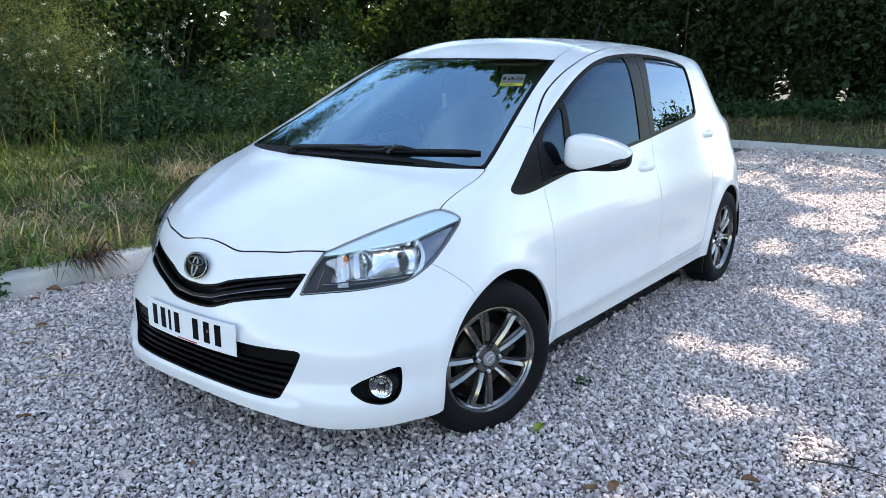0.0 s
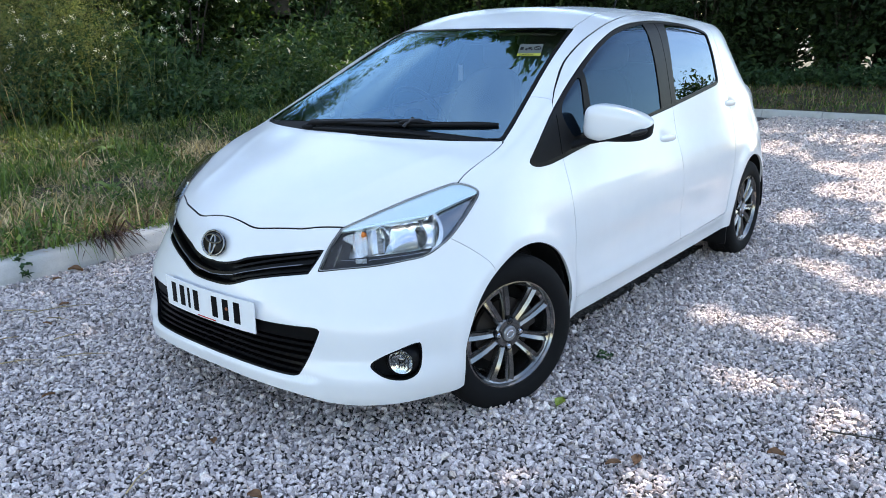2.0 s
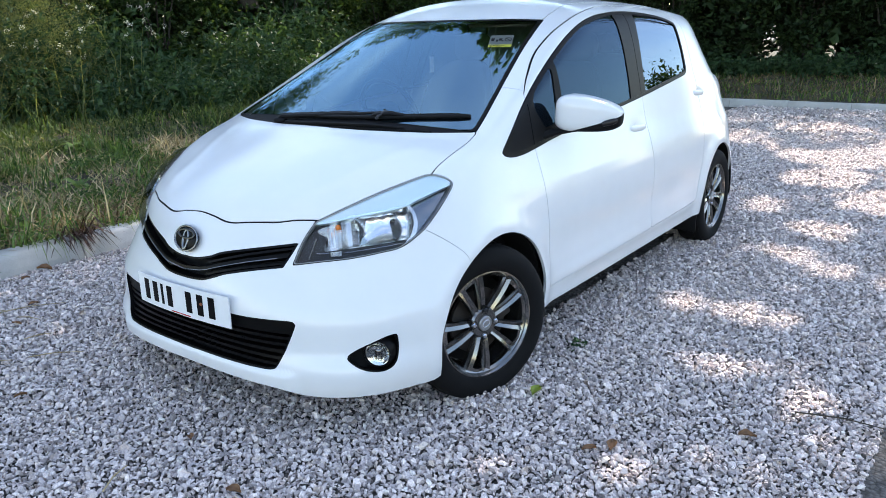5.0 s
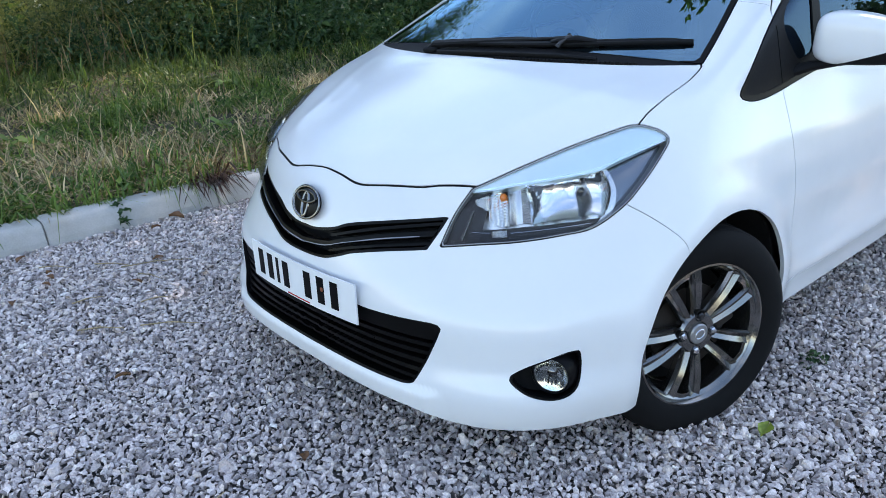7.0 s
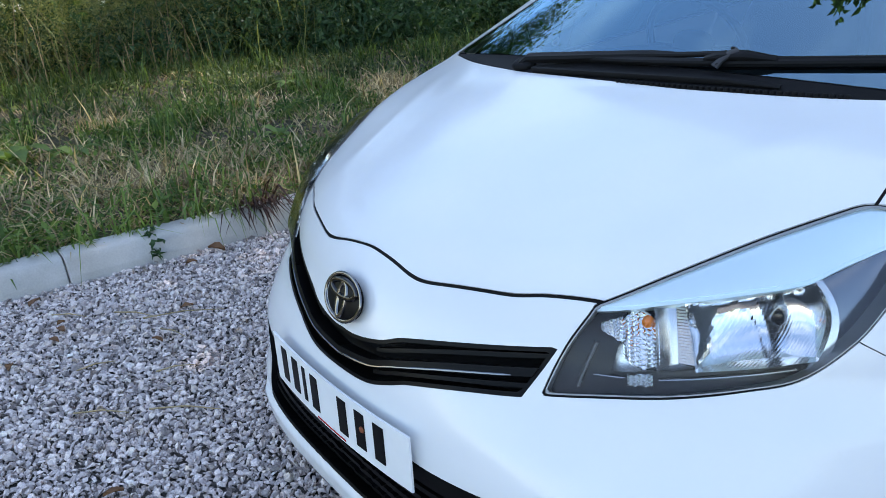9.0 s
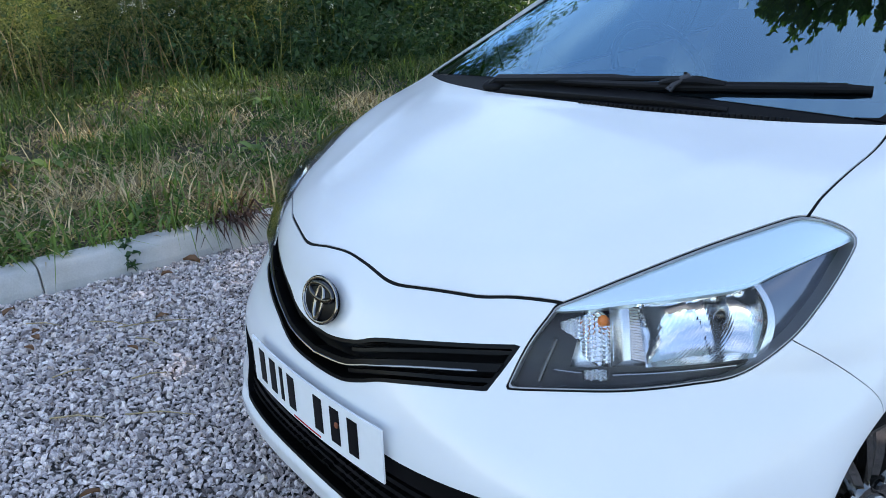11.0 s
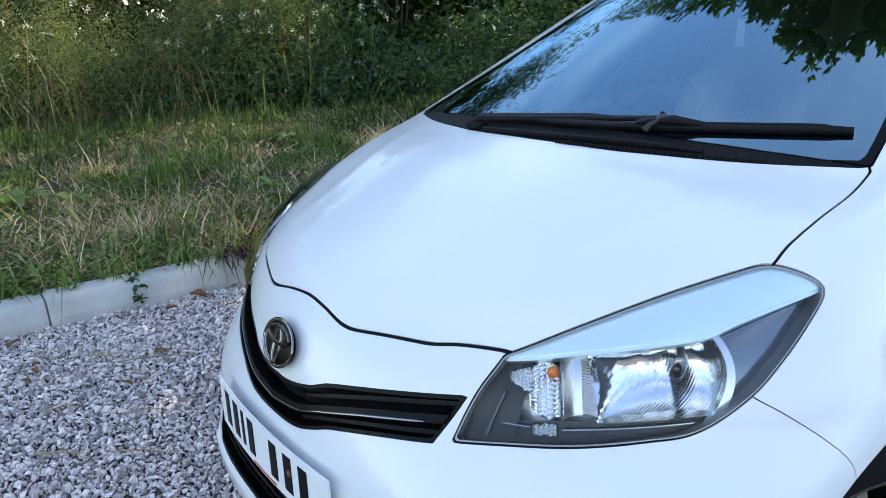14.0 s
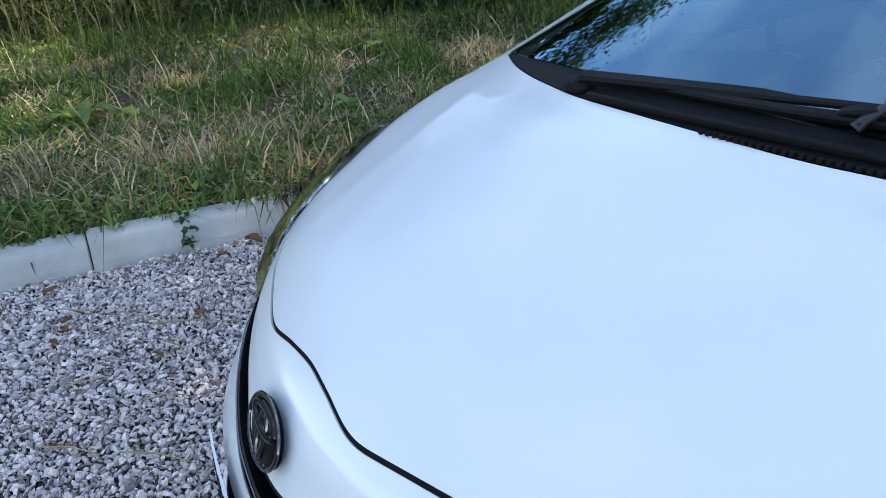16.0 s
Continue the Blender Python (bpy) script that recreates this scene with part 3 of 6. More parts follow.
_, ug_edge = shell.split(upper_grille, FRONT(ug_poly), 0.007)
ug = panel(shell, "upper_grille", upper_grille, SEAL, car, "both", lift=-0.055, rim=0, label="black upper grille with a thin silver strip")
panel(shell, "grille_frame", ug_edge, GRILLE_BLACK, ug, "both", lift=-0.001, rim=0.055)
ug_in, _ = shell.split(upper_grille, FRONT(ug_poly), 0.006)
grille_bars(ug_in, [lambda p: grille_mid(p[:, 0]) - 0.002], 0.013, 0.004, 0.03, GRILLE_BLACK, "grille_bar", ug, "black bar")
strip_x = np.linspace(-0.385, 0.385, 61)
strip_pts = skin(np.stack([strip_x, np.full(61, -0.30), grille_mid(np.abs(strip_x)) - 0.0055], 1), np.tile((0.0, -1.0, 0.0), (61, 1)))
part("grille_strip", tube([Vector(p) + Vector((0, -0.005, 0)) for p in strip_pts], [0.0008] + [0.0021] * 59 + [0.0008], 8), DARK_CHROME, ug, "thin chrome strip")
ug_side, _ = shell.split(ug_in, lambda p: p[:, 0] - 0.10)
for off in (0.021, -0.021):
    for s in ("left", "right"):
        bar, _ = shell.split(ug_side, lambda p: 0.0035 - np.abs(p[:, 2] - grille_mid(p[:, 0]) - off))
        panel(shell, "grille_slat", bar, GRILLE_BLACK, ug, s, lift=-0.012, rim=0.03)
_, lg_edge = shell.split(lower_grille, FRONT(lg_poly), 0.006)
lg = panel(shell, "lower_grille", lower_grille, SEAL, car, "both", lift=-0.06, rim=0, label="black slatted lower grille")
panel(shell, "grille_frame", lg_edge, BLACK_SATIN, lg, "both", lift=-0.001, rim=0.06)
lg_in, _ = shell.split(lower_grille, FRONT(lg_poly), 0.004)
lg_top, lg_low = shell.split(lg_in, lambda p: p[:, 2] - 0.388)
panel(shell, "grille_panel", lg_top, BLACK_SATIN, lg, "both", lift=-0.012, rim=0.02)
grille_bars(lg_low, [lambda p, z=z: z + 0 * p[:, 0] for z in (0.372, 0.350, 0.328, 0.306, 0.284)], 0.010, -0.014, 0.03, GRILLE_BLACK, "grille_slat", lg)

# ---- number plate, with bars for its characters ----
plate_y = lambda x: -0.723 + 0.22 * x * x


def plate_piece(x0, x1, z0, z1, out, thick, n=12, slant=0.0):
    rings = []
    for i in range(n + 1):
        x = x0 + (x1 - x0) * i / n
        y = plate_y(x) - out
        cx, lo, hi = x - 0.006, z0 + 0.020, z1 + 0.020
        rings.append([(cx + slant, y, lo), (cx + slant, y - thick, lo), (cx - slant, y - thick, hi), (cx - slant, y, hi)])
    return loft(rings)


plate = part("number_plate", plate_piece(-0.26, 0.26, 0.366, 0.477, 0.0, 0.004), PLATE_WHITE, car, "white number plate with black bars")
for i, x in enumerate((-0.200, -0.142, -0.098, -0.052, 0.058, 0.118, 0.176)):
    part("plate_bar", plate_piece(x - (0.007 if i == 2 else 0.015), x + (0.007 if i == 2 else 0.015), 0.386, 0.462, 0.0042, 0.0012, 4), BLACK_SATIN, plate)
part("plate_bar", plate_piece(-0.05, 0.06, 0.3695, 0.3735, 0.0042, 0.0008, 4), TAIL_RED, plate, "thin red line of small print")
part("plate_screw", moved(blob((0.006, 0.003, 0.006)), pose(0.120, plate_y(0.12) - 0.006, 0.450)), RUST, plate, "rusty screw cap")

# ---- badge ----
def ellipse_ring(a, b, tube_r, n=40, m=8, flat=0.6):
    rings = []
    for i in range(n):
        t = 2 * math.pi * i / n
        d = Vector((math.cos(t) / a, 0, math.sin(t) / b)).normalized()
        c = Vector((a * math.cos(t), 0, b * math.sin(t)))
        rings.append([c + d * tube_r * math.cos(2 * math.pi * k / m) + Vector((0, -1, 0)) * tube_r * flat * math.sin(2 * math.pi * k / m) for k in range(m)])
    return loft(rings, cap=False, close=True)


bp, bn = skin_at(0, -0.3, 0.652, (0, -1, 0))
badge_pose = Matrix.Translation(bp + bn * 0.001) @ pose(0, 0, 0, -20)
badge = part("badge", moved(blob((0.064, 0.008, 0.043), 2.0), badge_pose), GRILLE_BLACK, car, "chrome oval badge with black centre")
# ring and shapes are chrome, darkened in colour for the dark ground they mirror
part("badge_ring", moved(ellipse_ring(0.0622, 0.0432, 0.0040), badge_pose @ pose(0, -0.006, 0)), DARK_CHROME, badge)
part("badge_shape", moved(ellipse_ring(0.043, 0.015, 0.0062), badge_pose @ pose(0, -0.0075, 0.016)), DARK_REFLECTION, badge)
part("badge_shape", moved(ellipse_ring(0.013, 0.033, 0.0055), badge_pose @ pose(0, -0.0075, -0.004)), DARK_CHROME, badge)

# ---- headlights ----
eye_line = curve([-0.10, -0.086, 0.03, 0.14, 0.21, 0.26, 0.32, 0.39, 0.45], [0.737, 0.738, 0.757, 0.773, 0.783, 0.800, 0.817, 0.834, 0.85])
S = lambda p: 0.64 * p[:, 0] + 0.77 * p[:, 1]
_, head_edge = shell.split(head, OBL(head_poly), 0.0032)
head_in, _ = shell.split(head, OBL(head_poly), 0.003)
eyelid, head_low = shell.split(head_in, lambda p: p[:, 2] - eye_line(S(p)))
lid_rim, _ = shell.split(head_low, lambda p: p[:, 2] - eye_line(S(p)) + 0.0045)
band, head_low = shell.split(head_low, lambda p: 0.011 - np.abs(S(p) - 0.245 + 7.0 * (p[:, 2] - 0.73) ** 2))
side_pod, head_low = shell.split(head_low, lambda p: S(p) - 0.245 + 7.0 * (p[:, 2] - 0.73) ** 2)
floor_strip, _ = shell.split(head_low, lambda p: 0.659 + 0.09 * S(p) - p[:, 2])
inner_fin, _ = shell.split(head_low, lambda p: -0.080 + (p[:, 2] - 0.62) * 0.30 - S(p))


def lamp_patch(s0, s1, z0, z1, depth, ns, nz, warp=lambda u, v: 0.0):
    """A sheet behind the lens between two lines, set back by depth(u, v), 3 mm thick."""
    grid = []
    for j in range(nz + 1):
        for i in range(ns + 1):
            u, v = i / ns, j / nz
            q = s0 + (s1 - s0) * u + warp(u, v)
            lo, hi = z0(q), z1(q)
            grid.append((q, lo + (hi - lo) * v, depth(u, v)))
    g = np.array(grid)
    d = np.array((0.77, -0.64, 0.0))
    o = np.stack([0.64 * g[:, 0] + 0.77 * 0.35, 0.77 * g[:, 0] - 0.64 * 0.35, g[:, 1]], 1)
    p = skin(o, np.tile(d, (len(o), 1)))
    bm = bmesh.new()
    top = [bm.verts.new(q) for q in p - d * g[:, 2:]]
    low = [bm.verts.new(q) for q in p - d * (g[:, 2:] + 0.003)]
    w = ns + 1
    for j in range(nz):
        for i in range(ns):
            k = j * w + i
            bm.faces.new((top[k], top[k + 1], top[k + 1 + w], top[k + w]))
            bm.faces.new((low[k], low[k + w], low[k + 1 + w], low[k + 1]))
    edge = [i for i in range(w)] + [j * w + ns for j in range(1, nz + 1)] + [nz * w + i for i in range(ns - 1, -1, -1)] + [j * w for j in range(nz - 1, 0, -1)]
    for a, b in zip(edge, edge[1:] + edge[:1]):
        bm.faces.new((top[a], low[a], low[b], top[b]))
    return bm


def main_depth(u, v):
    """A bowl with stepped flutes below and blocks above."""
    bowl = 0.010 + 0.052 * (1 - (2 * u - 1) ** 2) ** 0.7 * (1 - abs(2 * v - 1) ** 2.4) ** 0.6
    lean = u + 0.22 * v
    flute = 0.0010 * abs((lean * 16) % 1.0 - 0.5) if v < 0.62 and lean < 0.62 else 0.0030 * abs((lean * 5) % 1.0 - 0.5)
    return bowl + flute


def facet_depth(nu, nv, deep):
    """A shallow bowl of small pyramids."""
    def depth(u, v):
        a, b = abs((u * nu) % 1.0 - 0.5), abs((v * nv + 0.5 * (int(u * nu) % 2)) % 1.0 - 0.5)
        return deep * (1 - (2 * u - 1) ** 2) + 0.008 * max(a, b) + 0.014
    return depth


def light_piece(name, bm, material, parent, s, label=""):
    if s == "right":
        bm = moved(bm, MIRROR_X)
    return part(name, bm, material, parent, label)


def dish(radius, depth, n=40, steps=10, power=2.0):
    """A hollow reflector that opens along +x."""
    front = [(depth * (i / steps) ** power, radius * i / steps + 0.002) for i in range(steps + 1)]
    back = [(x - 0.004, r) for x, r in front[::-1]]
    return lathe(front + back, n)


def aim(at, to):
    """A pose at a place whose x axis points along to."""
    return Matrix.Translation(at) @ Vector(to).to_track_quat("X", "Z").to_matrix().to_4x4()


for s in ("left", "right"):
    lamp = panel(shell, "headlight", head, LENS, car, s, lift=lambda p: 0.027 * swell(OBL(head_poly)(p) / 0.038), rim=0, label="headlight behind a clear lens")
    lamp.visible_shadow = False
    panel(shell, "lamp_housing", head, LAMP_GREY, lamp, s, lift=-0.085, rim=0)
    panel(shell, "lamp_back", head_low, LAMP_SILVER, lamp, s, lift=-0.062, rim=0)
    panel(shell, "lamp_rim", head_edge, CAP_GREY, lamp, s, lift=0.001, rim=0.10)
    panel(shell, "lamp_eyelid", eyelid, SATIN_CHROME, lamp, s, lift=-0.004, rim=0.03, label="satin silver upper strip")
    panel(shell, "lamp_strip", lid_rim, SATIN_CHROME, lamp, s, lift=-0.008, rim=0.02)
    panel(shell, "lamp_band", band, LAMP_SILVER, lamp, s, lift=-0.020, rim=0.06)
    panel(shell, "lamp_side", side_pod, LAMP_BLUE, lamp, s, lift=-0.038, rim=0.03)
    panel(shell, "lamp_floor", floor_strip, LAMP_DARK, lamp, s, lift=-0.024, rim=0.05)
    panel(shell, "lamp_fin", inner_fin, LAMP_DARK, lamp, s, lift=-0.018, rim=0.05)
    floor_line, lid = (lambda q: 0.655 + 0.09 * q), (lambda q: float(eye_line(np.array([q]))[0]) - 0.011)
    fin = lambda bm: moved(bm, MIRROR_X) if s == "right" else bm
    part("reflector", fin(lamp_patch(0.050, 0.229, floor_line, lid, main_depth, 48, 24, lambda u, v: 0.020 * u * (math.sin(v * 3.0) - 0.55) - 0.010 * (1 - u) * v)), FLUTED, lamp, "stepped chrome reflector", 9)
    part("indicator_reflector", fin(lamp_patch(-0.048, 0.003, lambda q: 0.650 + 26 * (q + 0.020) ** 2, lambda q: 0.729 - 16 * (q + 0.020) ** 2, facet_depth(6, 11, 0.012), 24, 44)), FACETED, lamp, "faceted chrome reflector", 9)
    part("indicator_hood", fin(lamp_patch(-0.046, 0.001, lambda q: 0.728, lid, lambda u, v: 0.045 - 0.03 * v, 6, 4)), LAMP_SILVER, lamp)
    part("side_reflector", fin(lamp_patch(-0.078, -0.046, lambda q: 0.688 - 0.5 * (q + 0.049), lambda q: 0.722 + 0.35 * (q + 0.049), facet_depth(5, 6, 0.002), 20, 24)), FACETED, lamp, "", 9)
    part("lamp_ridge", fin(lamp_patch(-0.118, -0.111, lambda q: 0.624, lambda q: 0.688, lambda u, v: 0.020 - 0.010 * math.sin(u * 3.14), 8, 5, lambda u, v: 0.030 * v)), LAMP_SILVER, lamp)
    part("lamp_fillet", fin(lamp_patch(-0.002, 0.032, floor_line, lid, lambda u, v: 0.014 + 0.022 * math.sin(u * 1.57), 14, 6)), LAMP_SILVER, lamp)
    part("lamp_flutes", fin(lamp_patch(0.031, 0.053, floor_line, lid, lambda u, v: 0.036 - 0.012 * u + 0.004 * abs((v * 22) % 1.0 - 0.5), 6, 88)), LAMP_SILVER, lamp, "", 9)
    # the indicator's reflection in the lamp floor, modelled as a faceted patch
    part("lower_reflector", fin(lamp_patch(-0.044, -0.008, lambda q: 0.633 + 0.05 * q, lambda q: 0.648 + 0.09 * q, facet_depth(5, 3, 0.003), 20, 12)), FACETED, lamp, "", 9)
    part("floor_fin", fin(lamp_patch(0.000, 0.190, lambda q: 0.6420 + 0.10 * q, lambda q: 0.6436 + 0.10 * q, lambda u, v: 0.016, 30, 2)), LAMP_BLUE, lamp)
    part("floor_fin", fin(lamp_patch(-0.092, -0.050, lambda q: 0.640, lambda q: 0.6415, lambda u, v: 0.018, 10, 2, lambda u, v: 0.004 * v)), LAMP_BLUE, lamp)
    light_piece("bulb", moved(lathe([(-0.045, 0.004), (-0.004, 0.010), (0.010, 0.0115), (0.016, 0.009), (0.018, 0.002)], 20, close=False), aim((0.649, -0.312, 0.727), (0.4, -1, 0.0))), BLACK_GLOSS, lamp, s, "dark bulb cap")
    light_piece("indicator_bulb", moved(blob((0.008, 0.010, 0.010), 2.0, 16, 10), pose(0.525, -0.452, 0.720)), AMBER, lamp, s, "amber bulb")

# ---- fog lamps ----
fog_edge_fn = OBL(fog_poly)
_, fog_edge = shell.split(fog_hole, fog_edge_fn, 0.005)
fc, fn_ = skin_at(0.40, -0.22, 0.321, Vector((0.75, -0.62, 0)).normalized())
for s in ("left", "right"):
    recess = panel(shell, "fog_light_surround", fog_hole, BLACK_PLASTIC, car, s, lift=-0.060, rim=0, label="black plastic fog light surround")
    panel(shell, "surround_lip", fog_edge, BLACK_SATIN, recess, s, lift=-0.002, rim=0.062)
    axis = Vector((0.42, -1, 0.0)).normalized()
    c = Vector((0.700, -0.478, 0.321))
    light_piece("lamp_collar", moved(lathe([(-0.06, 0.064), (0.004, 0.049), (0.010, 0.045), (0.006, 0.042), (-0.03, 0.041)], 40), aim(c, axis)), BLACK_SATIN, recess, s)
    light_piece("fog_reflector", moved(dish(0.041, 0.010), aim(c - axis * 0.006, axis)), FOG_SILVER, recess, s)
    light_piece("fog_bulb", moved(lathe([(-0.006, 0.012), (0.002, 0.011), (0.004, 0.008), (0.005, 0.001)], 20, close=False), aim(c - axis * 0.001 + Vector((0, 0, 0.004)), axis)), DARK_CHROME, recess, s)
    for k in range(5):
        light_piece("reflector_rib", moved(tube([(0.001, 0.009 * (k - 2), -0.030 + 0.003 * abs(k - 2)), (-0.004, 0.009 * (k - 2), -0.010), (-0.004, 0.009 * (k - 2), 0.020)], 0.0022, 6), aim(c - axis * 0.003, axis)), LAMP_DARK if k % 2 else FOG_SILVER, recess, s)
    lens = light_piece("fog_lens", moved(lathe([(0.010 * (1 - (r / 0.042) ** 2) + 0.001, r) for r in (0.001, 0.012, 0.022, 0.032, 0.042)], 36, close=False), aim(c, axis)), LENS, recess, s, "clear fog light lens")
    lens.visible_shadow = False

# ---- door mirrors, handles ----
def mirror_shape(p):
    k = (p.x / 0.13 + 1) / 2
    top = 1.0 - 0.62 * max(k - 0.12, 0.0) ** 2.0 if p.z > 0 else 1.0 - 0.30 * k * k
    return Vector((p.x, p.y * (1.0 - 0.34 * k) + 0.022 * k, p.z * top))


for s in ("left", "right"):
    f = (lambda bm: bm) if s == "left" else (lambda bm: moved(bm, MIRROR_X))
    at = pose(0.897, 0.600, 1.000, 0, 4, 8) if s == "left" else pose(0.880, 0.625, 0.985, 0, 4, 20)
    shell_bm = moved(blob((0.130, 0.074, 0.074), 4.2, 48, 30, mirror_shape), at)
    lower = shell_bm.copy()
    for b, up in ((shell_bm, True), (lower, False)):
        bmesh.ops.bisect_plane(b, geom=b.verts[:] + b.edges[:] + b.faces[:], plane_co=(0.9, 0.6, 0.962), plane_no=(-0.26, -0.22, 1), clear_inner=up, clear_outer=not up)
        e = [x for x in b.edges if x.is_boundary]
        bmesh.ops.edgeloop_fill(b, edges=e)
    cap_ob = part("door_mirror", f(shell_bm), PAINT, car, "white door mirror with black base")
    part("mirror_base", f(lower), BLACK_PLASTIC, cap_ob)
    part("mirror_arm", f(tube([(0.735, 0.50, 0.915), (0.775, 0.545, 0.928), (0.83, 0.585, 0.938), (0.88, 0.60, 0.945)], [0.034, 0.026, 0.022, 0.02], 14, 0.55)), BLACK_PLASTIC, cap_ob)
    part("mirror_indicator", f(moved(blob((0.034, 0.010, 0.012), 2.6, 20, 10), pose(0.998, 0.572, 0.976, 0, -14, 40))), LAMP_DARK, cap_ob, "dark clear turn signal lens")
    part("mirror_glass", f(block((0.81, 0.662, 0.955), (0.955, 0.668, 1.030), 0.002)), CHROME, cap_ob)
    for y, z in ((1.40, 0.850), (2.36, 0.948)):
        p, n = skin_at(0.4, y, z)
        rings = []
        for i in range(15):
            t = i / 14 * 2 - 1
            e = max(0.05, (1 - abs(t) ** 6)) ** 0.5
            o = 0.010 - 0.010 * t * t
            rings.append([Vector((p.x + o + 0.007 * e * math.cos(a), p.y + t * 0.105, p.z + t * -0.004 + 0.016 * e * math.sin(a))) for a in (2 * math.pi * k / 10 for k in range(10))])
        part("door_handle", f(loft(rings)), PAINT, car)

# ---- wiper, aerial ----
def on_glass(x, y, lift):
    z = float(body_top(np.array([abs(x)]), np.array([y]))[0])
    return Vector((x, y, z + lift))


def flat_bar(points, widths, heights):
    """A bar along points with a rounded top; widths along the glass, heights off it."""
    pts = [Vector(p) for p in points]
    rings = []
    for i, p in enumerate(pts):
        d = (pts[min(i + 1, len(pts) - 1)] - pts[max(i - 1, 0)]).normalized()
        n = Vector((0, -0.45, 0.89))
        u = n.cross(d).normalized()
        n = d.cross(u)
        w, h = widths[i] / 2, heights[i]
        rings.append([p - u * w, p - u * w + n * h * 0.65, p - u * w * 0.6 + n * h, p + u * w * 0.6 + n * h, p + u * w + n * h * 0.65, p + u * w])
    return loft(rings)


def blade_at(x, lift):
    return on_glass(x, 0.080 + 0.245 * (x - 0.28) + 0.38 * (x - 0.28) ** 2, lift)


arm_a, arm_b = on_glass(-0.235, 0.022, 0.010), on_glass(0.268, 0.086, 0.016)
arm_pts = [arm_a + Vector((-0.018, -0.014, -0.010))] + [arm_a.lerp(arm_b, t) for t in (0.0, 0.25, 0.60, 0.68, 0.78, 1.0)]
wiper = part("wiper_arm", flat_bar(arm_pts, [0.026, 0.028, 0.027, 0.024, 0.022, 0.013, 0.012], [0.010, 0.016, 0.015, 0.013, 0.012, 0.008, 0.007]), WIPER_BLACK, car, "black windscreen wiper arm")
xs = np.linspace(-0.07, 0.605, 18)
part("wiper_blade", flat_bar([blade_at(x, 0.004) for x in xs], [0.012] + [0.018] * 16 + [0.014], [0.006] + [0.010] * 16 + [0.007]), WIPER_BLACK, wiper)
part("wiper_spoiler", flat_bar([blade_at(x, 0.013) + Vector((0, 0.003, 0)) for x in xs[9:17]], [0.006] + [0.010] * 7, [0.002] + [0.004] * 6 + [0.002]), WIPER_BLACK, wiper)
part("wiper_rubber", tube([blade_at(x, 0.003) for x in xs], 0.003, 6, 1.5), RUBBER, wiper)
part("wiper_clip", flat_bar([blade_at(0.225, 0.012), blade_at(0.255, 0.017), blade_at(0.305, 0.018), blade_at(0.36, 0.012)], [0.014, 0.024, 0.024, 0.014], [0.006, 0.010, 0.010, 0.005]), WIPER_BLACK, wiper)
link = part("wiper_link", flat_bar([on_glass(0.258, 0.054, 0.010), on_glass(0.264, 0.062, 0.017), on_glass(0.276, 0.078, 0.024), on_glass(0.284, 0.088, 0.024)], [0.022, 0.017, 0.018, 0.022], [0.006] * 4), WORN_METAL, wiper, "worn grey metal link")
for y, h in ((0.055, 0.016), (0.088, 0.028)):
    part("rivet", moved(blob((0.005, 0.005, 0.004), 2.0, 12, 8), Matrix.Translation(on_glass(0.262 + (y - 0.05) * 0.3, y, h))), WIPER_BLACK, link)
part("pivot_cover", moved(blob((0.030, 0.022, 0.010), 3.0, 20, 10), Matrix.Translation(on_glass(-0.245, 0.012, 0.006)) @ pose(0, 0, 0, 24, 0, 10)), BLACK_PLASTIC, wiper)
part("cowl_rib", flat_bar([on_glass(x, -0.012 + 0.03 * (x + 0.2) + 0.22 * (x + 0.05) ** 2, 0.001) for x in np.linspace(-0.19, 0.40, 12)], [0.012] * 12, [0.010] * 10 + [0.006, 0.002]), BLACK_PLASTIC, cowl_part)
for i in range(38):
    x = 0.080 + 0.0118 * i
    o = on_glass(x, -0.022 + 0.325 * x * x, 0.0025)
    part("cowl_vent", block(o - Vector((0.0035, 0.005, 0.004)), o + Vector((0.0035, 0.005, 0.003)), 0.0012, 1), SEAL, cowl_part)
ar = Vector((0.0, 2.30, float(roof_y(np.array([2.30]))[0])))
aerial = part("aerial", tube([ar + Vector((0, 0, 0.0)), ar + Vector((0, 0.015, 0.02)), ar + Vector((0, 0.11, 0.17))], [0.014, 0.006, 0.003], 10), BLACK_SATIN, car)

# ---- wheels ----
def tyre_bm(n=72):
    half = [(0.0, 0.2955), (0.03, 0.295), (0.058, 0.2925), (0.072, 0.285), (0.082, 0.270), (0.088, 0.250), (0.0875, 0.232), (0.083, 0.215), (0.077, 0.203), (0.070, 0.198)]
    prof = [(-x, r) for x, r in half[::-1]] + half[1:]
    bm = lathe(prof + [(0.066, 0.192), (-0.066, 0.192)], n)
    return bm


def tread_bm(n=60):
    """Shoulder blocks and circling ribs, joined."""
    bm = bmesh.new()
    for i in range(n):
        a = 2 * math.pi * i / n
        for x0, x1, r in ((-0.066, -0.042, 0.2860), (0.042, 0.066, 0.2860), (-0.034, -0.006, 0.2935), (0.006, 0.034, 0.2935)):
            m = Matrix.Rotation(a + (0.5 if x0 > 0 else 0) * 2 * math.pi / n, 4, "X")
            b = block((x0, -0.0125, r - 0.006), (x1, 0.0115, r + 0.003))
            for f in b.faces:
                bm.faces.new([bm.verts.new(m @ v.co) for v in f.verts])
            b.free()
    return bm


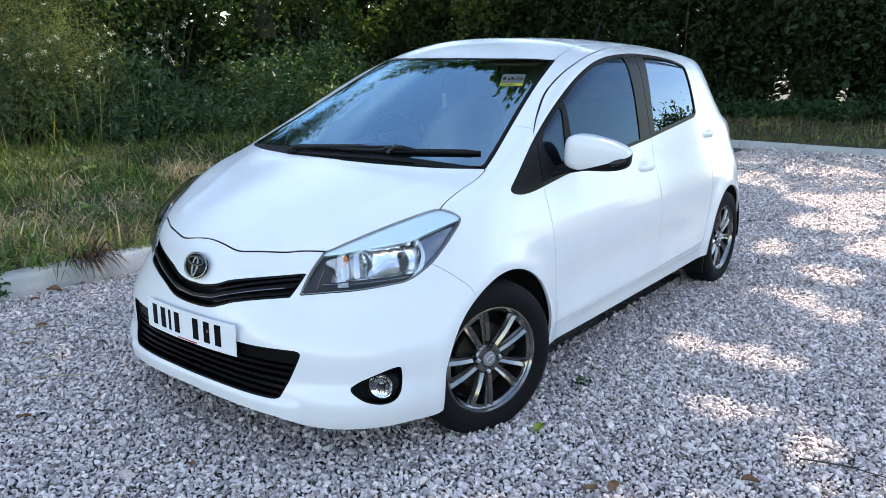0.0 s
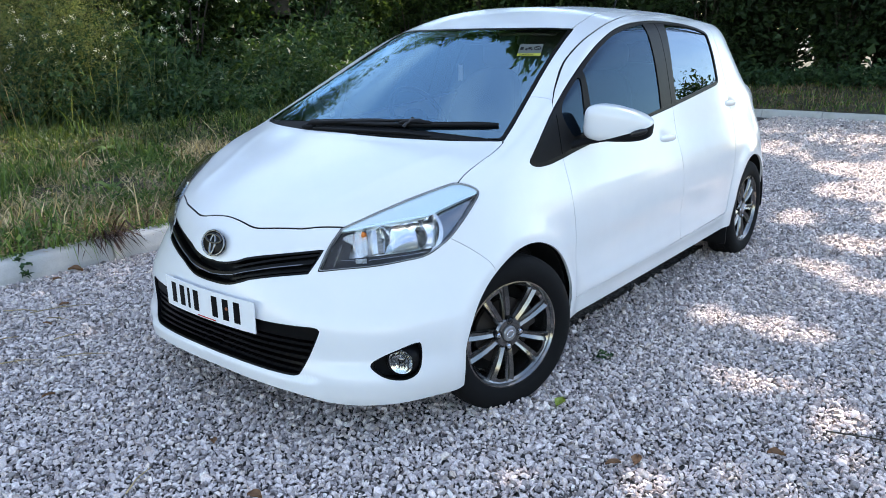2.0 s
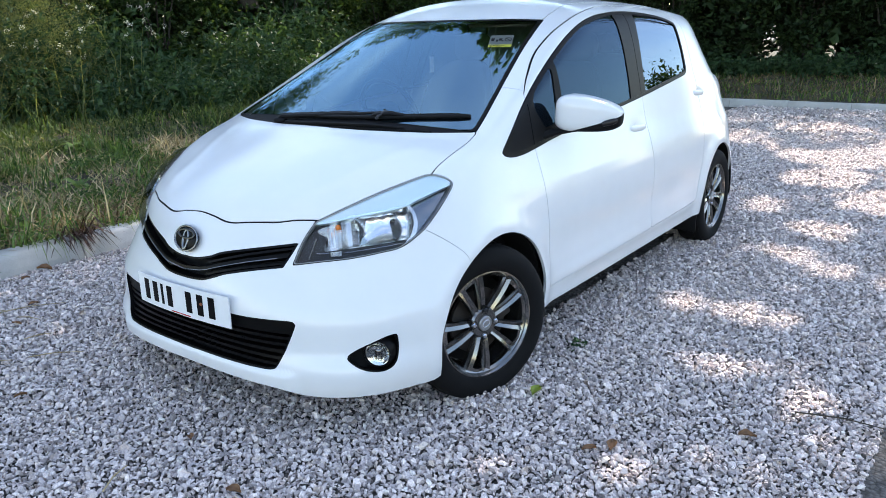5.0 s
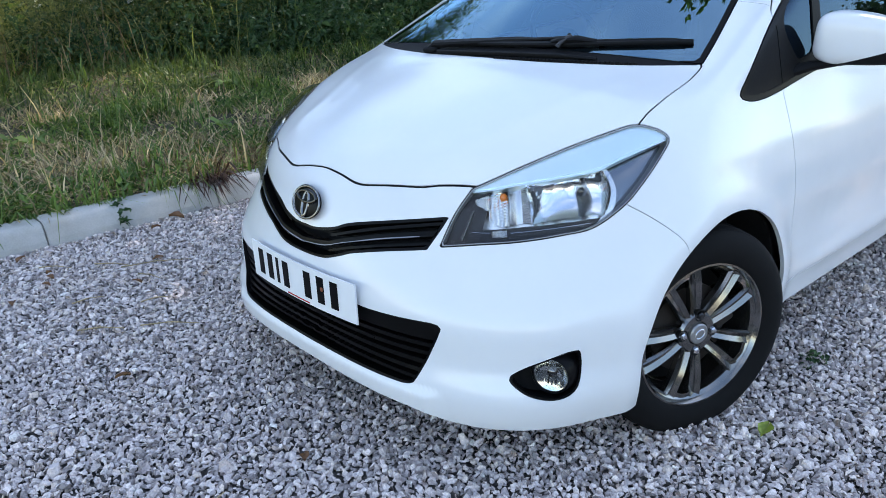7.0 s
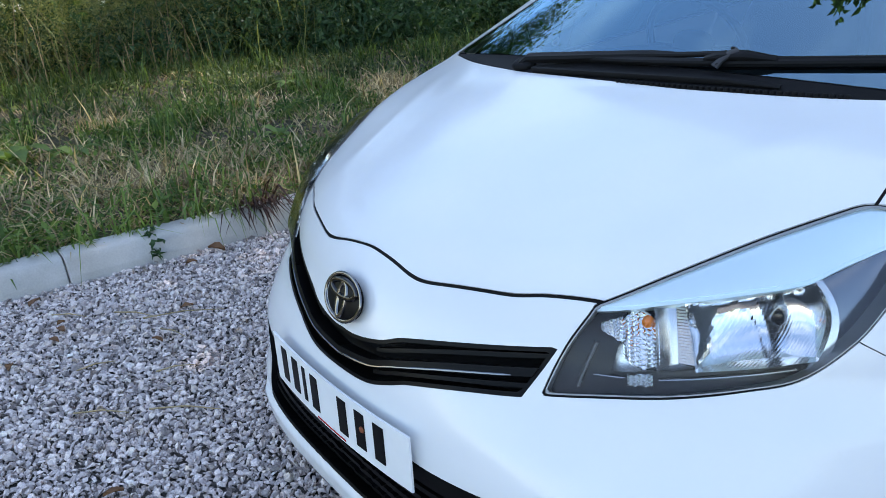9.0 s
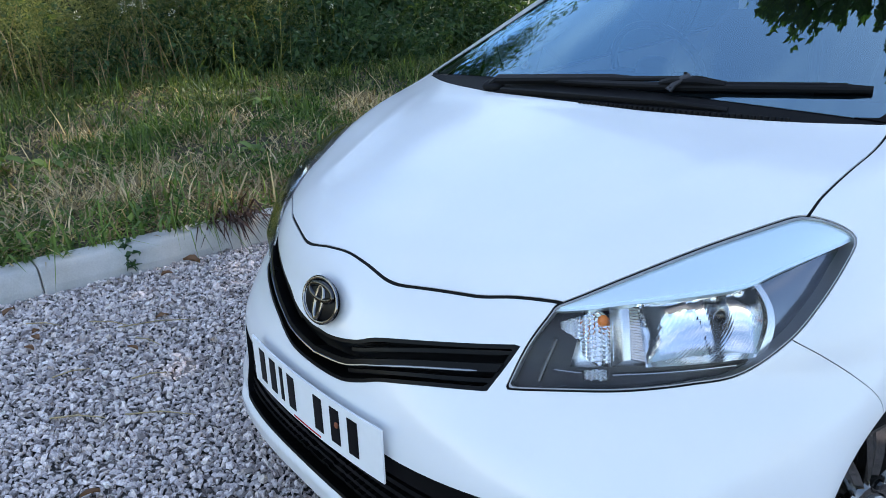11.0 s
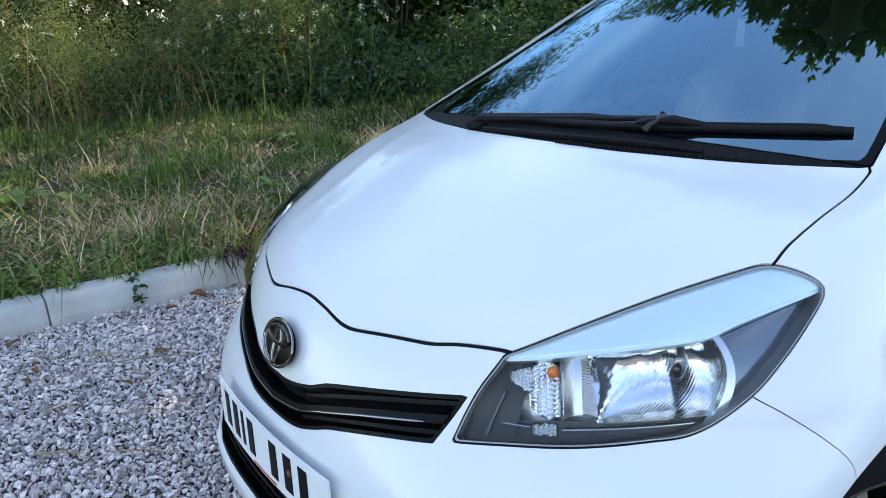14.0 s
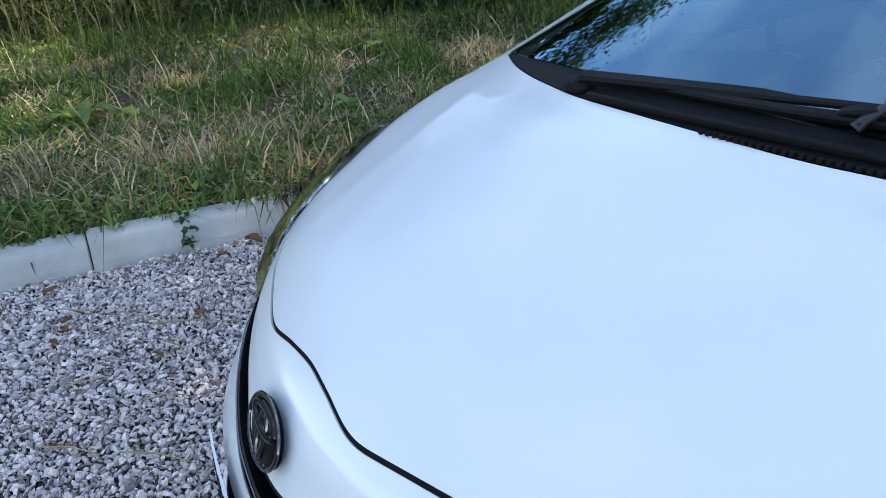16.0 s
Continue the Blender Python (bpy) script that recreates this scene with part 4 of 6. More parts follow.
def spoke_bm(a, side):
    """One of a pair of spokes, leaning to its fellow at the hub."""
    rings = []
    for i in range(9):
        t = i / 8
        r = 0.040 + (0.1915 - 0.040) * t
        off = (0.0125 + 0.0345 * t) * side
        wd = 0.0125 + 0.0095 * t + 0.003 * (1 - t) ** 2
        xf = 0.052 + 0.018 * math.sin(min(t * 1.25, 1) * math.pi / 2) - 0.006 * t * t
        rings.append([(xf - 0.009, off - wd, r), (xf, off - wd * 0.72, r), (xf - 0.007, off, r), (xf, off + wd * 0.72, r), (xf - 0.009, off + wd, r), (xf - 0.030, off + wd * 0.8, r), (xf - 0.030, off - wd * 0.8, r)])
    return moved(loft(rings), Matrix.Rotation(a, 4, "X"))


def wheel_part(x, y, turn, spin, flip):
    w = part("wheel", lathe([(0.074, 0.199), (0.078, 0.203), (0.079, 0.198), (0.072, 0.1935), (0.060, 0.188), (0.0, 0.176), (-0.07, 0.184), (-0.074, 0.199), (-0.072, 0.19), (0.0, 0.170), (0.058, 0.182)], 64), ALLOY, car, "grey alloy wheel with twin spokes")
    w.matrix_basis = pose(x, y, 0.292, 0, 0, turn + (180 if flip else 0)) @ pose(0, 0, 0, spin)
    part("tyre", tyre_bm(), RUBBER, w, "black rubber tyre")
    part("tread", tread_bm(), RUBBER, w)
    part("hub", lathe([(0.03, 0.030), (0.050, 0.060), (0.058, 0.053), (0.058, 0.033), (0.050, 0.030)], 40), ALLOY, w)
    for k in range(5):
        for sd in (-1, 1):
            part("spoke", spoke_bm(2 * math.pi * k / 5, sd), ALLOY, w, angle=25)
        web = [[(0.064 - 0.004 * abs(j) / 3 - dx, r * math.sin(0.075 * j), r * math.cos(0.075 * j)) for dx, r in ((0.0, 0.176 + 0.0016 * j * j * -0.6), (0.0, 0.194), (0.03, 0.194), (0.03, 0.178))] for j in range(-3, 4)]
        part("spoke_web", moved(loft(web), Matrix.Rotation(2 * math.pi * k / 5, 4, "X")), ALLOY, w, angle=25)
    part("centre_cap", lathe([(0.040, 0.029), (0.062, 0.029), (0.066, 0.025), (0.0665, 0.012), (0.067, 0.002)], 32, close=False), CAP_GREY, w, "grey centre cap")
    part("cap_ring", moved(ellipse_ring(0.016, 0.012, 0.002, 24, 6), pose(0.067, 0, 0, 0, 0, 90)), CHROME, w)
    for k in range(4):
        a = math.pi / 4 + k * math.pi / 2 + 0.33
        c = pose(0.0, 0.0505 * math.cos(a), 0.0505 * math.sin(a))
        part("nut_well", moved(lathe([(0.050, 0.016), (0.058, 0.0165), (0.058, 0.013), (0.050, 0.012)], 20), c), SEAL, w)
        part("wheel_nut", moved(lathe([(0.045, 0.0105), (0.062, 0.0105), (0.066, 0.007), (0.067, 0.001)], 6, close=False), c), BLACK_GLOSS if k == 0 else CHROME, w, "" if k else "black locking nut")
    part("brake_disc", lathe([(0.005, 0.125), (0.020, 0.125), (0.020, 0.05), (0.028, 0.045), (0.028, 0.002), (0.005, 0.002)], 48, close=False), IRON, w, "rusty brake disc")
    part("calliper", block((-0.01, 0.06, -0.05), (0.042, 0.135, 0.055), 0.01), IRON, w)
    part("backing", lathe([(-0.03, 0.168), (-0.025, 0.168), (-0.025, 0.002), (-0.03, 0.002)], 40, close=False), SEAL, w)
    return w


wheel_part(0.743, 0.016, -18, 23, False)
wheel_part(0.748, 2.582, 0, 31, False)
wheel_part(-0.740, -0.012, -18, 12, True)
wheel_part(-0.748, 2.582, 0, 50, True)

# ---- arch liners and underside ----
for sx in (1, -1):
    for cy in (0.045, 2.605):
        rings = []
        for i in range(25):
            a = radians(-8 + 194 * i / 24)
            c, z = math.cos(a), math.sin(a)
            out = 0.815 - (0.10 * max(0.0, -c) if cy < 1 else 0.0)
            rings.append([(sx * x, cy + c * r, 0.295 + z * r * (1.02 if z > 0 else 1.1)) for x, r in ((0.42, 0.33), (out, 0.33), (out, 0.34), (0.42, 0.34))])
        part("arch_liner", loft(rings), SEAL, car)
        part("arch_wall", block((sx * 0.40, cy - 0.34, 0.18), (sx * 0.43, cy + 0.34, 0.63)), SEAL, car)
part("underbody", block((-0.62, -0.46, 0.20), (0.62, 3.0, 0.24), 0.01), SEAL, car)
part("sill_inner", block((-0.77, 0.40, 0.235), (0.77, 2.25, 0.27), 0.01), SEAL, car)
part("mudflap", block((0.66, 2.26, 0.13), (0.82, 2.275, 0.36), 0.003), BLACK_PLASTIC, car)
part("mudflap", block((-0.82, 2.26, 0.13), (-0.66, 2.275, 0.36), 0.003), BLACK_PLASTIC, car)

# ---- cabin ----
part("cabin_floor", block((-0.70, 0.35, 0.28), (0.70, 2.75, 0.34), 0.01), TRIM_GREY, car)
part("bulkhead", block((-0.70, 0.22, 0.25), (0.70, 0.30, 0.86), 0.01), SEAL, car)
rings = []
for i in range(21):
    x = -0.66 + 1.32 * i / 20
    k = 0.20 * x * x
    hump = 0.03 * math.exp(-((x + 0.36) / 0.18) ** 2)
    rings.append([(x, 0.20 + k, 0.86), (x, 0.20 + k, 0.915), (x, 0.40 + k * 0.5, 0.925 + hump * 0.5), (x, 0.66, 0.925 + hump), (x, 0.72, 0.89 + hump), (x, 0.73, 0.80), (x, 0.66, 0.60), (x, 0.45, 0.60)])
part("dashboard", loft(rings), TRIM_GREY, car)
sw = part("steering_wheel", moved(lathe([(0.013 * math.cos(t), 0.175 + 0.013 * math.sin(t)) for t in np.linspace(0, 2 * math.pi, 10, endpoint=False)], 40), aim((-0.36, 0.86, 0.93), (0, 0.9, 0.42))), BLACK_SATIN, car)
part("wheel_boss", moved(blob((0.03, 0.07, 0.06), 3), aim((-0.36, 0.85, 0.925), (0, 0.9, 0.42))), TRIM_GREY, sw)
for a in (0, math.pi, -math.pi / 2):
    d = Vector((math.cos(a), -0.42 * math.sin(a), 0.9 * math.sin(a)))
    part("wheel_spoke", tube([Vector((-0.36, 0.855, 0.927)) + d * 0.05, Vector((-0.36, 0.86, 0.93)) + d * 0.172], 0.014, 8, 0.6), BLACK_SATIN, sw)


def seat(x, y, back_tilt=14, wide=0.25):
    st = part("seat", moved(blob((wide, 0.25, 0.09), 3.2, shape=lambda p: Vector((p.x, p.y, p.z - 0.02 * (1 - (p.x / wide) ** 2)))), pose(x, y, 0.56, 6)), SEAT_CLOTH, car, "dark grey cloth seat")
    part("seat_back", moved(blob((wide * 0.94, 0.08, 0.31), 3.0, shape=lambda p: Vector((p.x * (1 - 0.18 * max(p.z, 0) / 0.31), p.y + 0.12 * (p.x / wide) ** 2 * -1, p.z))), pose(x, y + 0.26, 0.86, -back_tilt)), SEAT_CLOTH, st)
    part("headrest", moved(blob((0.12, 0.045, 0.08), 3.0), pose(x, y + 0.335, 1.235, -8)), SEAT_CLOTH, st)
    for o in (-0.05, 0.05):
        part("headrest_post", tube([(x + o, y + 0.31, 1.12), (x + o, y + 0.33, 1.20)], 0.006, 8), CHROME, st)
    return st


seat(-0.30, 1.20)
seat(0.36, 1.20)
bench = part("rear_bench", moved(blob((0.62, 0.26, 0.10), 3.4), pose(0, 2.0, 0.58)), SEAT_CLOTH, car)
part("bench_back", moved(blob((0.62, 0.08, 0.32), 3.4), pose(0, 2.30, 0.86, -16)), SEAT_CLOTH, bench)
for x in (-0.36, 0.36):
    part("headrest", moved(blob((0.12, 0.045, 0.07), 3.0), pose(x, 2.40, 1.20, -8)), SEAT_CLOTH, bench)
rm = part("rear_view_mirror", moved(blob((0.115, 0.02, 0.034), 3.0), pose(0, 0.90, 1.335)), BLACK_SATIN, car)
part("mirror_stem", tube([(0, 0.80, 1.365), (0, 0.885, 1.345)], 0.01, 8), BLACK_SATIN, rm)
part("headliner", block((-0.40, 1.1, 1.395), (0.40, 2.4, 1.401)), LINER, car)
for x in (-0.25, 0.25):
    part("sun_visor", moved(block((-0.19, 0.0, -0.008), (0.19, 0.16, 0.008), 0.006), pose(x * 0.9, 0.93, 1.345, 12)), LINER, car)
tag = part("hanging_tag", moved(block((-0.011, -0.0015, -0.040), (0.011, 0.0015, 0.034), 0.001), pose(-0.033, 0.800, 1.175, -6, 0, 25)), PLATE_WHITE, car, "white paper tag hanging from the mirror")
part("tag_cord", tube([(-0.033, 0.800, 1.208), (-0.012, 0.86, 1.30)], 0.0012, 6), WIPER_BLACK, tag)

# ---- warning sticker behind the windscreen ----
g0 = Vector((0.431, 0.686, 0.0))
o = on_glass(g0.x, g0.y, 0)
gn = Vector(skin_normals(np.array([o]))[0])
ux = Vector((0.093, 0.040, 0.0)).normalized()
uy = gn.cross(ux).normalized()
st_m = Matrix((ux, uy, gn)).transposed().to_4x4()
st_m.translation = o + gn * 0.0012
sticker = part("sticker", moved(block((-0.050, -0.030, -0.0004), (0.050, 0.049, 0.0004)), st_m), STICKER_GREY, car, "yellow and grey airbag warning sticker")
part("sticker_band", moved(block((-0.050, -0.050, -0.0004), (0.050, -0.0302, 0.0006)), st_m), STICKER_YELLOW, sticker)
part("sticker_sign", moved(ellipse_ring(0.014, 0.014, 0.002, 24, 6), st_m @ pose(0.030, 0.012, 0.001, 90)), BLACK_SATIN, sticker)
part("sticker_sign", moved(block((-0.014, -0.0016, 0.0), (0.014, 0.0016, 0.001)), st_m @ pose(0.030, 0.012, 0.0005, 0, 0, -45)), BLACK_SATIN, sticker)
for x0, x1, y0, y1 in ((-0.044, -0.030, 0.0, 0.024), (-0.022, -0.012, -0.004, 0.012), (-0.010, 0.004, 0.004, 0.022), (0.004, 0.010, -0.004, 0.008)):
    part("sticker_mark", moved(block((x0, y0, 0.0003), (x1, y1, 0.001)), st_m), BLACK_SATIN, sticker)
word = bpy.data.curves.new("sticker_word", "FONT")
word.body, word.size, word.align_x, word.align_y, word.extrude = "AIRBAG", 0.019, "CENTER", "CENTER", 0.0002
word.materials.append(BLACK_SATIN)
wd = new("sticker_word", word)
wd.parent = sticker
wd.matrix_basis = st_m @ pose(-0.012, -0.040, 0.0012, 0, 0, 180)


# ---- the nose draws in a little towards the front ----
def drawn_in(p):
    k = min(max(-p.y / 0.35, 0.0), 1.0)
    k = k * k * (3 - 2 * k)
    h = min(max((p.z - 0.45) / 0.15, 0.0), 1.0)
    return Vector((p.x * (1 - (0.010 + 0.008 * h) * k), p.y + (0.003 + 0.003 * h) * k, p.z - 0.006 * h * k))


for ob in car.children_recursive:
    if ob.type == "MESH" and not ob.name.startswith(("wheel", "badge")) and ob.parent.name.split(".")[0] not in ("wheel", "badge", "number_plate") and ob.name != "number_plate":
        for vert in ob.data.vertices:
            vert.co = drawn_in(vert.co)


# ---- ground, kerbs and verge ----


def fast_mesh(name, verts, faces, material, smooth=False):
    """A mesh out of arrays: verts (n, 3), faces (m, k) all with k corners."""
    verts, faces = np.asarray(verts, np.float32), np.asarray(faces, np.int32)
    me = bpy.data.meshes.new(name)
    m, k = faces.shape
    me.vertices.add(len(verts))
    me.vertices.foreach_set("co", verts.ravel())
    me.loops.add(m * k)
    me.loops.foreach_set("vertex_index", faces.ravel())
    me.polygons.add(m)
    me.polygons.foreach_set("loop_start", np.arange(m, dtype=np.int32) * k)
    me.polygons.foreach_set("use_smooth", np.full(m, smooth))
    me.update(calc_edges=True)
    me.materials.append(material)
    return new(name, me)


def gravel_sheet_material():
    m = Mat("shaded_gravel_sheet")
    co = m.coord()
    v = m.node("TexVoronoi", Scale=62.0)
    m.link(co, v.inputs["Vector"])
    big = m.noise(0.9, 5, 0.6, co)
    sep = m.node("SeparateColor")
    m.link(v.outputs["Color"], sep.inputs[0])
    c = m.ramp(sep.outputs[0], [(0.0, (0.26, 0.25, 0.25)), (0.4, (0.48, 0.46, 0.455)), (0.75, (0.62, 0.59, 0.575)), (1.0, (0.74, 0.71, 0.68))])
    # shade in the gaps between stones, put into the colour
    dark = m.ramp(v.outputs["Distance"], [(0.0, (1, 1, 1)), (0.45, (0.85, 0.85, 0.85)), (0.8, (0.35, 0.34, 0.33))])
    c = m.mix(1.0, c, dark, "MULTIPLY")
    # whole sheet darkened: the shade beneath the loose stones, as colour
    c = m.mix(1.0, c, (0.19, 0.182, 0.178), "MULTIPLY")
    c = m.mix(m.ramp(big, [(0.4, (0, 0, 0)), (0.8, (0.35, 0.35, 0.35))]), c, (0.25, 0.22, 0.18))
    m.set(Base_Color=c, Roughness=0.85)
    inv = m.node("Math", operation="SUBTRACT")
    inv.inputs[0].default_value = 1.0
    m.link(v.outputs["Distance"], inv.inputs[1])
    m.bump(inv.outputs[0], 1.0, 0.012)
    return m.m


def stone_material():
    m = Mat("crushed_stone")
    g = m.node("NewGeometry")
    r = g.outputs["Random Per Island"]
    c = m.ramp(r, [(0.0, (0.29, 0.255, 0.245)), (0.25, (0.54, 0.475, 0.46)), (0.6, (0.755, 0.665, 0.635)), (0.86, (0.86, 0.76, 0.72)), (0.95, (0.66, 0.55, 0.47)), (1.0, (0.90, 0.85, 0.80))])
    n = m.noise(190.0, 4, 0.65)
    c = m.mix(0.55, c, m.ramp(n, [(0.3, (0.5, 0.49, 0.49)), (0.7, (1.3, 1.28, 1.25))]), "MULTIPLY")
    m.set(Base_Color=c, Roughness=0.72)
    m.bump(n, 0.5, 0.002)
    return m.m


def verge_height(x, y):
    d = np.maximum(np.clip(-2.44 - x, 0, 20), np.where(y > 11.1, np.clip(y - 11.1, 0, 20), 0))
    rise = 0.018 * d + 0.10 * np.clip((y - 11.5) / 5, 0, 1)
    wob = 0.03 * np.sin(x * 2.1 + 0.7 * y) * np.sin(y * 1.7 - 0.4 * x) + 0.02 * np.sin(x * 5.3 + 1) * np.sin(y * 4.1)
    return 0.118 + rise + wob * np.clip(d / 0.6, 0, 1)


def earth_material():
    m = Mat("verge_earth")
    a, b = m.noise(3.0, 6, 0.65), m.noise(45.0, 4, 0.6)
    c = m.ramp(a, [(0.3, (0.028, 0.034, 0.013)), (0.55, (0.055, 0.048, 0.024)), (0.75, (0.10, 0.078, 0.045))])
    c = m.mix(0.5, c, m.ramp(b, [(0.3, (0.4, 0.4, 0.4)), (0.7, (1.3, 1.3, 1.2))]), "MULTIPLY")
    m.set(Base_Color=c, Roughness=0.95)
    m.bump(b, 0.8, 0.02)
    return m.m


def kerb_material():
    m = Mat("kerb_concrete")
    co = m.coord()
    a, b = m.noise(4.0, 6, 0.6, co), m.noise(140.0, 3, 0.6, co)
    info = m.node("ObjectInfo")
    c = m.ramp(a, [(0.25, (0.36, 0.345, 0.31)), (0.6, (0.52, 0.505, 0.475)), (0.8, (0.58, 0.57, 0.545))])
    c = m.mix(0.12, c, m.ramp(info.outputs["Random"], [(0.0, (0.3, 0.3, 0.29)), (1.0, (0.6, 0.6, 0.58))]))
    c = m.mix(0.35, c, m.ramp(b, [(0.3, (0.7, 0.7, 0.7)), (0.7, (1.1, 1.1, 1.1))]), "MULTIPLY")
    m.set(Base_Color=c, Roughness=0.88)
    m.bump(b, 0.35, 0.002)
    return m.m


GRAVEL, STONE, EARTH, CONCRETE = gravel_sheet_material(), stone_material(), earth_material(), kerb_material()
n = 2
g = np.array([(-900, -900, 0), (900, -900, 0), (900, 900, 0), (-900, 900, 0)])
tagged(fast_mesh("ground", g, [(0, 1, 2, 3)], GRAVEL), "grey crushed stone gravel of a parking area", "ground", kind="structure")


def sheet(x0, x1, y0, y1, nx, ny):
    xs, ys = np.meshgrid(np.linspace(x0, x1, nx + 1), np.linspace(y0, y1, ny + 1))
    v = np.stack([xs, ys, verge_height(xs, ys)], -1).reshape(-1, 3)
    i = np.arange((nx + 1) * (ny + 1)).reshape(ny + 1, nx + 1)
    return v, np.stack([i[:-1, :-1], i[:-1, 1:], i[1:, 1:], i[1:, :-1]], -1).reshape(-1, 4)


v, f = sheet(-26, -2.42, -14, 11.08, 130, 130)
tagged(fast_mesh("verge_side", v, f, EARTH, True), "rough grass verge behind the kerb", "verge", kind="structure")
v, f = sheet(-26, 16, 11.08, 32, 110, 60)
tagged(fast_mesh("verge_end", v, f, EARTH, True), "rough grass bank behind the kerb", "verge", kind="structure")


def kerb_stone(length):
    """One kerb stone along y from 0, with a battered face to +x and worn edges."""
    prof = [(0.187, -0.12), (0.186, 0.044), (0.182, 0.050), (0.164, 0.098), (0.150, 0.122), (0.136, 0.131), (0.120, 0.134), (0.010, 0.134), (0.0, 0.126), (0.0, -0.12)]
    rings = []
    for y, s in ((0.0, 0.006), (0.006, 0.0), (length - 0.006, 0.0), (length, 0.006)):
        rings.append([(x - (s if x > 0.05 else -s), y, z - (s if z > 0 else 0)) for x, z in prof])
    return loft(rings)


kerb_side = tagged(new("kerb_side"), "pale concrete kerb along the gravel", "kerb", kind="structure")
kb = kerb_stone(0.909)
k0 = part("kerb_stone", kb, CONCRETE, kerb_side)
k0.matrix_basis = pose(-2.420, -8.128, 0)
for i in range(1, 21):
    o = new("kerb_stone", k0.data)
    o.parent = kerb_side
    o.matrix_basis = pose(-2.420 + 0.004 * math.sin(i * 2.3), -8.128 + 0.914 * i, 0.003 * math.sin(i * 1.7), 0, 0, 0.25 * math.sin(i * 3.1))
kerb_end = tagged(new("kerb_end"), "pale concrete kerb at the end of the gravel", "kerb", kind="structure")
for i in range(16):
    o = new("kerb_stone", k0.data)
    o.parent = kerb_end
    o.matrix_basis = pose(-2.44 + 0.914 * i, 11.10, -0.012 + 0.003 * math.sin(i * 2.1), 0, 0, -90 + 0.2 * math.sin(i * 1.3))

# loose stones on the gravel
def stones(count_area, spacing, size, seed):
    r = np.random.default_rng(seed)
    x0, x1, y0, y1 = count_area
    xs = np.arange(x0, x1, spacing)
    ys = np.arange(y0, y1, spacing)
    gx, gy = np.meshgrid(xs, ys)
    p = np.stack([gx.ravel(), gy.ravel()], 1) + r.uniform(-0.5, 0.5, (gx.size, 2)) * spacing * 1.1
    under = (np.abs(p[:, 0]) < 0.45) & (p[:, 1] > 0.1) & (p[:, 1] < 2.9)
    return p[~under], r


def stone_field(name, area, spacing, size, seed, limit=None, raised=0.0):
    p, r = stones(area, spacing, size, seed)
    if limit is not None:
        p = p[limit(p)]
    k = len(p)
    s = size * r.lognormal(0, 0.24, (k, 1)) * np.stack([r.uniform(0.85, 1.3, k), r.uniform(0.7, 1.0, k), r.uniform(0.55, 0.85, k)], 1)
    # a waist of five corners and a top of three, each stone broken its own way
    ang = (np.arange(5) + r.uniform(-0.32, 0.32, (k, 5))) * 2 * np.pi / 5
    low = np.stack([np.cos(ang), np.sin(ang), r.uniform(-0.45, 0.15, (k, 5))], 2) * r.uniform(0.8, 1.1, (k, 5, 1))
    an3 = (np.arange(3) + r.uniform(-0.25, 0.25, (k, 3))) * 2 * np.pi / 3 + 0.3
    top = np.stack([np.cos(an3), np.sin(an3), np.zeros((k, 3))], 2) * r.uniform(0.42, 0.72, (k, 3, 1))
    top[..., 2] = r.uniform(0.45, 0.85, (k, 3))
    v = np.concatenate([low, top], 1) * s[:, None] * 0.56
    tri = np.array([(0, 1, 5), (1, 6, 5), (1, 2, 6), (2, 3, 6), (3, 7, 6), (3, 4, 7), (4, 0, 7), (0, 5, 7), (5, 6, 7)])
    q = np.stack([r.normal(0, 0.34, k), r.normal(0, 0.34, k), r.uniform(-1, 1, k), r.uniform(-1, 1, k)], 1)
    q /= np.linalg.norm(q, axis=1, keepdims=True)
    x, y, z, w = q.T
    R = np.stack([1 - 2 * (y * y + z * z), 2 * (x * y - z * w), 2 * (x * z + y * w), 2 * (x * y + z * w), 1 - 2 * (x * x + z * z), 2 * (y * z - x * w), 2 * (x * z - y * w), 2 * (y * z + x * w), 1 - 2 * (x * x + y * y)], 1).reshape(k, 3, 3)
    v = np.einsum("kij,knj->kni", R, v)
    z0 = s[:, 2] * r.uniform(0.12, 0.85, k) + 0.003 + raised
    v += np.stack([p[:, 0], p[:, 1], z0], 1)[:, None]
    f = tri[None] + (np.arange(k) * 8)[:, None, None]
    return fast_mesh(name, v.reshape(-1, 3), f.reshape(-1, 3), STONE)


tagged(stone_field("gravel_stones", (-2.24, 2.05, -1.75, 2.6), 0.0128, 0.0176, 3, lambda p: ~((np.abs(p[:, 0]) < 0.6) & (p[:, 1] > 0.0)) & (p[:, 1] > -1.5 + 0.74 * np.clip(p[:, 0], 0, 9)) & ~((p[:, 0] < -0.6) & (p[:, 1] > 0.75))), "loose grey crushed stones", "gravel", kind="stuff")
tagged(stone_field("gravel_stones", (-1.3, 1.5, 7.6, 11.0), 0.026, 0.034, 6), "loose grey crushed stones", "gravel", kind="stuff")
tagged(stone_field("gravel_stones", (-0.9, 2.2, 2.6, 7.6), 0.0165, 0.0225, 4, lambda p: (p[:, 0] > -1.6 + 0.12 * p[:, 1]) & (p[:, 0] < 2.5 - 0.16 * p[:, 1])), "loose grey crushed stones", "gravel", kind="stuff")

